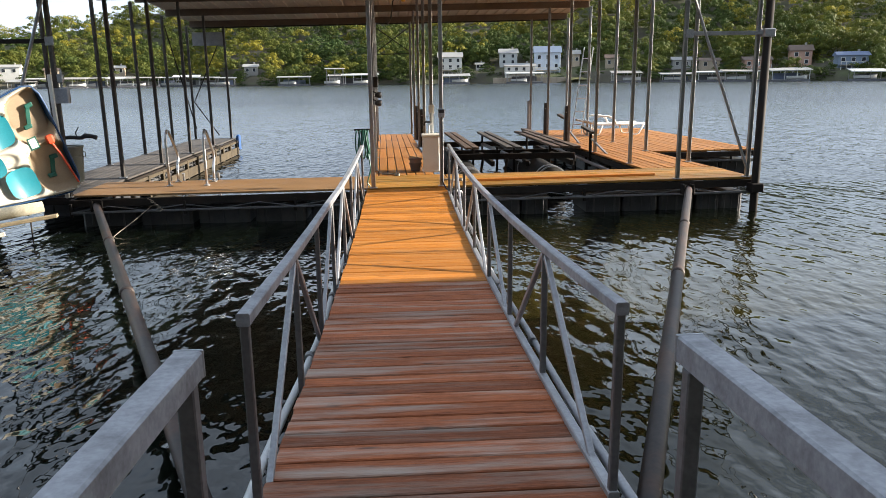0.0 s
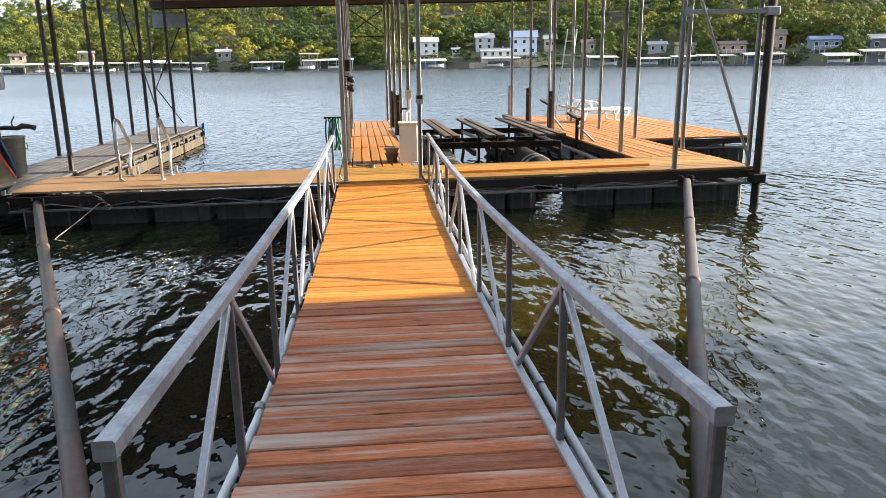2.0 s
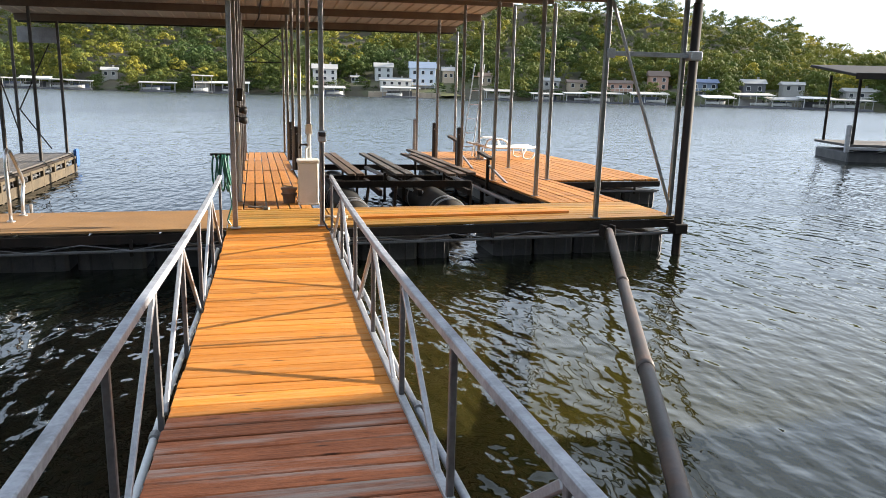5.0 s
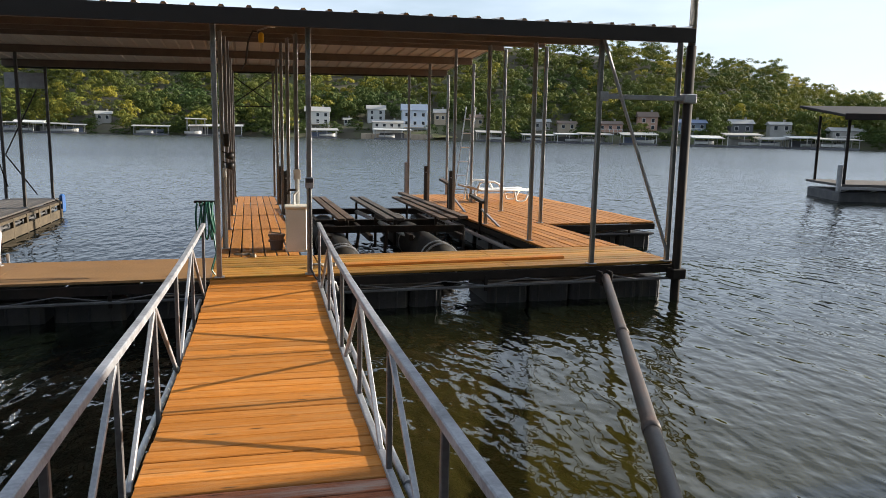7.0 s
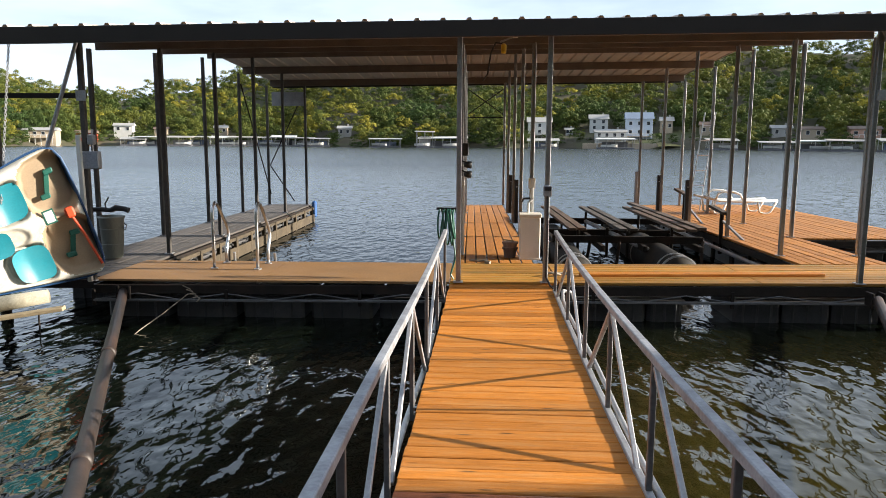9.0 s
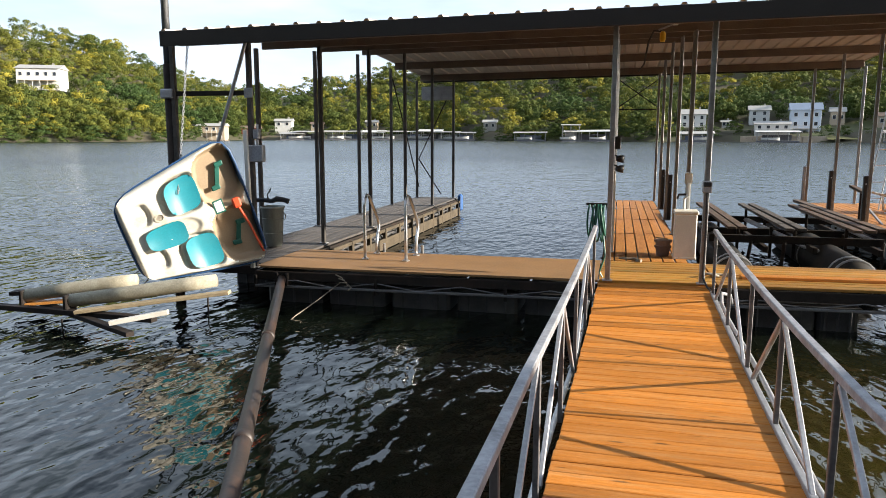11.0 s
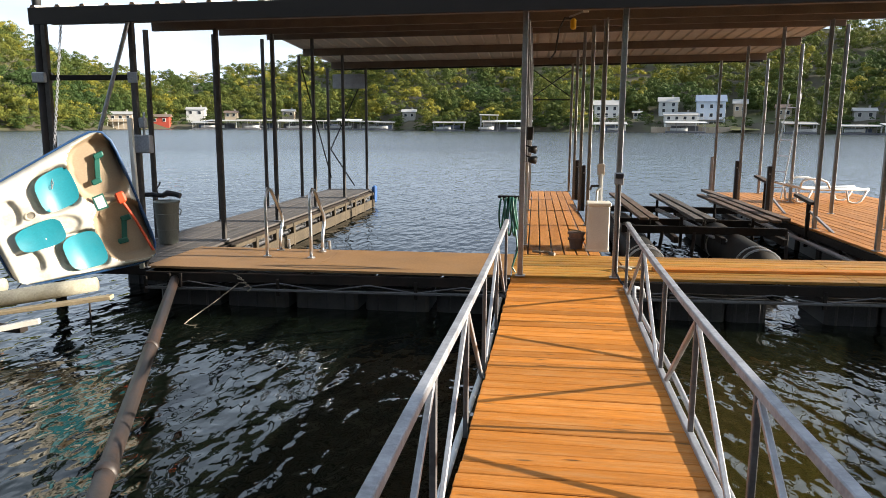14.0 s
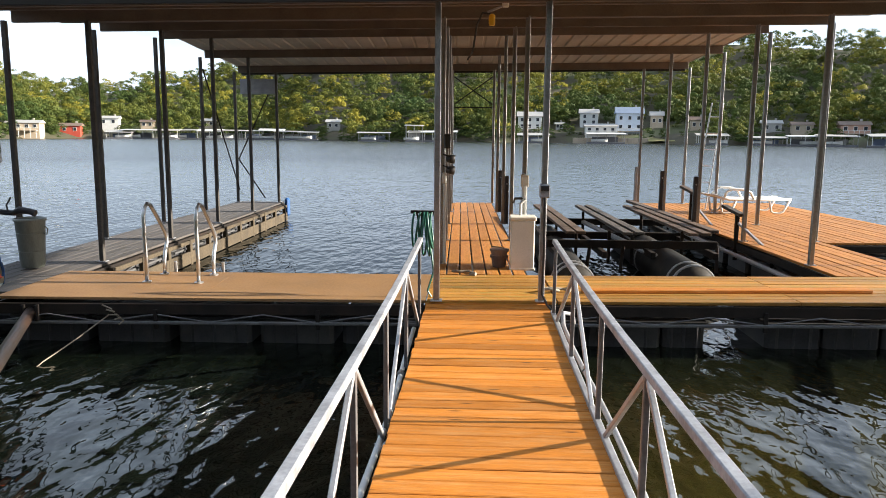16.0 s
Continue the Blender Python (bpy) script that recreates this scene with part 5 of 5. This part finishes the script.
# ---- trees on the near bank, out of view, that shade the shore end ----
def near_tree(x, y, h, w, seed):
    z = near_height(x, y) + WATER_Z - 0.2
    t = thing("shore_tree", (x, y, z), "leafy oak on the near bank", "tree", "near bank trees")
    rng = random.Random(seed)
    part("trunk", bm_tube([(0, 0, 0), (0.1, 0.05, h * 0.3), (0.0, 0.1, h * 0.6), (0.1, 0.0, h * 0.9)], [0.28, 0.22, 0.14, 0.05], 10), BARK, t, smooth=True)
    for k in range(6):
        a, f = rng.uniform(0, 6.28), rng.uniform(0.3, 0.7)
        part("limb", bm_tube([(0.05, 0.05, h * f), (math.cos(a) * w * 0.2, math.sin(a) * w * 0.2, h * (f + 0.1)), (math.cos(a) * w * 0.42, math.sin(a) * w * 0.42, h * (f + 0.2))],
                             [0.09, 0.06, 0.02], 6), BARK, t)
    tpl = crown_template(seed + 40, 5200, 34, 0.042) * (w, w, h)
    v = [tuple(p) for p in tpl]
    me = raw_mesh("crown", v, [(3 * i, 3 * i + 1, 3 * i + 2) for i in range(len(v) // 3)], LEAVES)
    at = me.attributes.new("tone", "FLOAT", "POINT")
    at.data.foreach_set("value", np.full(len(v), 0.25, np.float32))
    part("crown", me, LEAVES, t)


for i, (x, y, h, w) in enumerate(((14.0, -7.8, 9, 7.5), (18.0, -7.8, 10, 7.5), (17.5, -10.4, 10, 8), (12, -10.9, 9, 7), (15.0, -12.5, 11, 9), (22, -9.5, 12, 9), (20, -14, 12, 10), (27, -11, 13, 10), (11.0, -15.5, 10, 8), (-12, -15, 11, 9), (-17, -17, 12, 10), (3, -20, 12, 10), (-5, -21, 12, 10))):
    near_tree(x, y, h, w, i)


# ---- far bank: houses and boat docks ----
PAINT = {"white": (0.62, 0.61, 0.58), "blue_white": (0.54, 0.60, 0.68), "grey": (0.36, 0.35, 0.33), "tan": (0.42, 0.34, 0.25), "pink": (0.45, 0.27, 0.20), "slate": (0.20, 0.25, 0.33),
         "dark": (0.13, 0.13, 0.14), "red": (0.40, 0.06, 0.035), "pale": (0.52, 0.52, 0.50), "stone": (0.34, 0.32, 0.29), "brown": (0.16, 0.11, 0.08), "blue": (0.16, 0.20, 0.30)}
PAINT = {k: mat("house_paint_" + k, c, 0.7, dark=0.88, light=1.06, scale=0.6, bump=0.05, fine=4) for k, c in PAINT.items()}
GLASS_DARK = mat("dark_window_glass", (0.03, 0.035, 0.045), 0.08, dark=0.8, light=1.2, bump=0.0)
LAWN = mat("dry_lawn", (0.22, 0.20, 0.07), 0.95, dark=0.7, light=1.2, scale=0.3, bump=0.2, fine=3)
NAMES = {"blue_white": "pale blue-white", "slate": "slate blue", "stone": "grey stone"}


def far_pose(az, back):
    r = bump_line(az, SHORE) + back
    return r * math.sin(radians(az)), r * math.cos(radians(az)) - 4


def far_house(az, w, h, base, colour, roof_colour, back):
    x, y = far_pose(az, back)
    base = max(base, far_height(az, bump_line(az, SHORE) + back) + 0.6)
    t = thing("house", (x, y, base + WATER_Z - 0.5), NAMES.get(colour, colour) + " lakeside house with a pitched roof among trees", "house", "far bank houses", turn=-az * 0.6)
    d = w * 0.8
    wall_h = h * 0.74
    part("wall", bm_box((w, d, wall_h + 3.0), (0, 0, wall_h / 2 - 1.5), 0.03), PAINT[colour], t)
    bm = bmesh.new()
    e = 0.5
    pr = [(-w / 2 - e, -d / 2 - e, wall_h - 0.1), (w / 2 + e, -d / 2 - e, wall_h - 0.1), (w / 2 + e, d / 2 + e, wall_h - 0.1), (-w / 2 - e, d / 2 + e, wall_h - 0.1),
          (-w / 2 - e, 0, h), (w / 2 + e, 0, h)]
    v = [bm.verts.new(p) for p in pr]
    for f in ((0, 1, 5, 4), (2, 3, 4, 5), (0, 4, 3), (1, 2, 5), (3, 2, 1, 0)):
        bm.faces.new([v[k] for k in f])
    part("roof", bm, PAINT[roof_colour], t)
    storeys = 2 if wall_h > 4.2 else 1
    n = max(2, round(w / 2.8))
    for s in range(storeys):
        zc = wall_h * (0.55 if storeys == 1 else (0.27 + 0.47 * s))
        for i in range(n):
            xc = -w / 2 + w * (i + 0.5) / n
            win = part("window", bm_box((1.15, 0.14, 1.35), (xc, -d / 2 - 0.02, zc), 0.02), PAINT["white"], t)
            part("pane", bm_box((0.95, 0.05, 1.15), (xc, -d / 2 - 0.085, zc), 0.01), GLASS_DARK, win)
    if w > 7.5:
        part("porch_deck", bm_box((w * 0.9, 2.2, 0.2), (0, -d / 2 - 1.1, 0.1), 0.02), PAINT["tan"], t)
        for i in range(6):
            part("porch_post", bm_box((0.16, 0.16, 3.6), (-w * 0.44 + w * 0.88 * i / 5, -d / 2 - 2.1, -0.6), 0.01), PAINT["white"], t)
        part("porch_rail", bm_box((w * 0.9, 0.07, 0.12), (0, -d / 2 - 2.1, 1.1), 0.01), PAINT["white"], t)
    part("chimney", bm_box((0.6, 0.6, 1.5), (w * 0.25, d * 0.1, h - 0.1), 0.02), PAINT["stone"], t)


for row in HOUSES:
    far_house(*row)


def far_dock(az, w, h, k):
    rng = random.Random(k * 7 + 1)
    x, y = far_pose(az + rng.uniform(-0.25, 0.25), rng.uniform(-9.0, -3.5))
    h *= rng.uniform(0.85, 1.15)
    t = thing("boat_dock", (x, y, WATER_Z), "pale-roofed boat dock floating at the far bank", "boat dock", "far bank docks", turn=-az * 0.6)
    d = 6.5
    part("deck", bm_box((w, d, 0.5), (0, 0, 0.25), 0.03), PAINT["dark"], t)
    part("roof", bm_box((w + 0.8, d + 0.8, 0.2), (0, 0, h), 0.04, rot=Euler((radians(rng.uniform(2, 6)), radians(rng.uniform(-1, 1)), 0)).to_matrix()), PAINT[("grey", "pale", "stone")[k % 3]], t, "pale metal roof")
    n = max(3, round(w / 2.6))
    for i in range(n):
        for yy in (-d / 2 + 0.2, d / 2 - 0.2):
            part("post", bm_box((0.16, 0.16, h - 0.4), (-w / 2 + 0.2 + (w - 0.4) * i / (n - 1), yy, h / 2 + 0.15), 0.01), PAINT["white"] if k % 2 else PAINT["grey"], t)
    part("back_wall", bm_box((w * 0.7, 0.12, h * 0.55), (0, d / 2 - 0.6, h * 0.4), 0.01), PAINT[("blue", "dark", "grey")[k % 3]], t)
    b_ = thing("motor_boat", (x + (0.15 * w if k % 2 else -0.2 * w), y - 1.2, WATER_Z + 0.50), "small white motor boat under a dock roof", "boat", "moored boats", turn=-az * 0.6)
    bm = bmesh.new()
    rings = []
    for xx, ww, zz in ((-2.4, 0.9, 0.9), (0.8, 1.0, 0.95), (2.0, 0.7, 1.05), (2.9, 0.08, 1.2)):
        rings.append([bm.verts.new(p) for p in ((xx, -ww, zz), (xx, -ww * 0.8, 0.25), (xx, 0, 0.0), (xx, ww * 0.8, 0.25), (xx, ww, zz))])
    for a, c in zip(rings, rings[1:]):
        for q in range(4):
            bm.faces.new((a[q], c[q], c[q + 1], a[q + 1]))
        bm.faces.new((a[4], c[4], c[0], a[0]))
    bm.faces.new(rings[0][::-1]), bm.faces.new(rings[-1])
    part("hull", bm, PAINT["white"], b_)
    part("windscreen", bm_box((0.1, 1.5, 0.5), (0.7, 0, 1.2), 0.02), GLASS_DARK, b_)
    part("canopy", bm_box((1.8, 1.7, 0.1), (-0.6, 0, 1.75), 0.03), PAINT[("blue", "white", "tan")[k % 3]], b_)


for k, (az, w, h) in enumerate(DOCKS):
    far_dock(az, w, h, k)

seawall = thing("seawall", (*far_pose(10.4, -0.5), WATER_Z), "tan stone retaining wall below the white house", "wall", turn=-6)
for k in range(14):
    part("stone_block", bm_box((1.75, 0.8, 1.9), (-12.5 + 1.8 * k, 0, 0.9), 0.05), PAINT["tan"], seawall)
lawn_x, lawn_y = far_pose(14.8, 12)
lawn = thing("lawn_bank", (lawn_x, lawn_y, WATER_Z), "sloping dry yellow-green lawn above the shore", "lawn", kind="structure", turn=-9)
bm = bmesh.new()
g = [[bm.verts.new((-9 + 1.8 * i, -11 + 2.2 * j, 1.0 + 0.30 * j + 0.2 * noise.noise((i * 0.7, j * 0.7, 9)))) for j in range(11)] for i in range(11)]
for i in range(10):
    for j in range(10):
        bm.faces.new((g[i][j], g[i + 1][j], g[i + 1][j + 1], g[i][j + 1]))
part("turf", bm, LAWN, lawn, smooth=True)


# ---- floor pieces ----
lay(front_deck, -0.62, 0.68, 0.0, 1.4, "x", WOOD_YELLOW, gap=0.022)
lay(front_deck, 0.69, 5.5, 0.0, 1.4, "x", WOOD_YELLOW, joints=(3.1,), gap=0.022)
lay(centre_deck, -0.6, 0.52, 1.42, 10.9, "y", WOOD_LONG, joints=(4.3, 6.5, 8.7), gap=0.022)
lay(left_deck, -6.05, -4.85, 0.3, 10.95, "y", WOOD_GREY, joints=(3.4, 7.2), gap=0.014)
lay(right_deck, 4.2, 5.48, 1.42, 10.95, "y", WOOD_LONG, joints=(4.9, 8.0), gap=0.017)
lay(sun_deck, 5.5, 7.85, 4.2, 11.1, "y", WOOD_LONG, joints=(8.0,), gap=0.017)
for i, (a, c) in enumerate(((-4.95, -2.95), (-2.945, -0.63))):
    A, B_, C, D = warp(a, 0), warp(c, 0), warp(c, 1.4), warp(a, 1.4)
    o = front_deck.matrix_world.translation
    bm = bmesh.new()
    lo = [bm.verts.new((q[0] - o.x, q[1] - o.y, -0.03)) for q in (A, B_, C, D)]
    hi = [bm.verts.new((q[0] - o.x, q[1] - o.y, -0.004)) for q in (A, B_, C, D)]
    bm.faces.new(lo[::-1]), bm.faces.new(hi)
    for k in range(4):
        bm.faces.new((lo[k], lo[(k + 1) % 4], hi[(k + 1) % 4], hi[k]))
    part("panel", bm, PLYWOOD, front_deck)

gangway = thing("gangway_floor", (0, GW_Y0, gw_z(GW_Y0)), "sloping gangway floor of worn orange stained planks", "gangway", kind="structure")
gw_plank = bm_mesh(bm_box((1.22, 0.1315, 0.036), (-0.015, 0, 0), 0.005), "plank")
gw_plank.materials.append(WOOD_GANG)
worn_shaded_plank = gw_plank.copy()
worn_shaded_plank.materials[0] = WOOD_WORN_SHADED
y = -13.5
while y < GW_Y1 - 0.1:
    y2 = y + 0.0715
    worn = random.random() < min(1.0, max(0.0, (-5.15 - y) / 0.45))        # the shore end is worn, its shade also put into the plank colour
    ob = part("plank", worn_shaded_plank if worn else gw_plank, WOOD_GANG, gangway)
    ob.scale.y = random.choice((1.05, 1.04, 1.02, 1.0, 0.97, 0.95))
    ob.location = (random.uniform(-0.006, 0.006), y2 - GW_Y0, gw_z(y2) - gw_z(GW_Y0) - 0.018 + random.uniform(-0.002, 0.002))
    ob.rotation_euler = (math.atan((gw_z(y2 + 0.05) - gw_z(y2 - 0.05)) / 0.1), radians(random.uniform(-0.1, 0.1)), radians(random.uniform(-0.15, 0.15)))
    y += 0.143
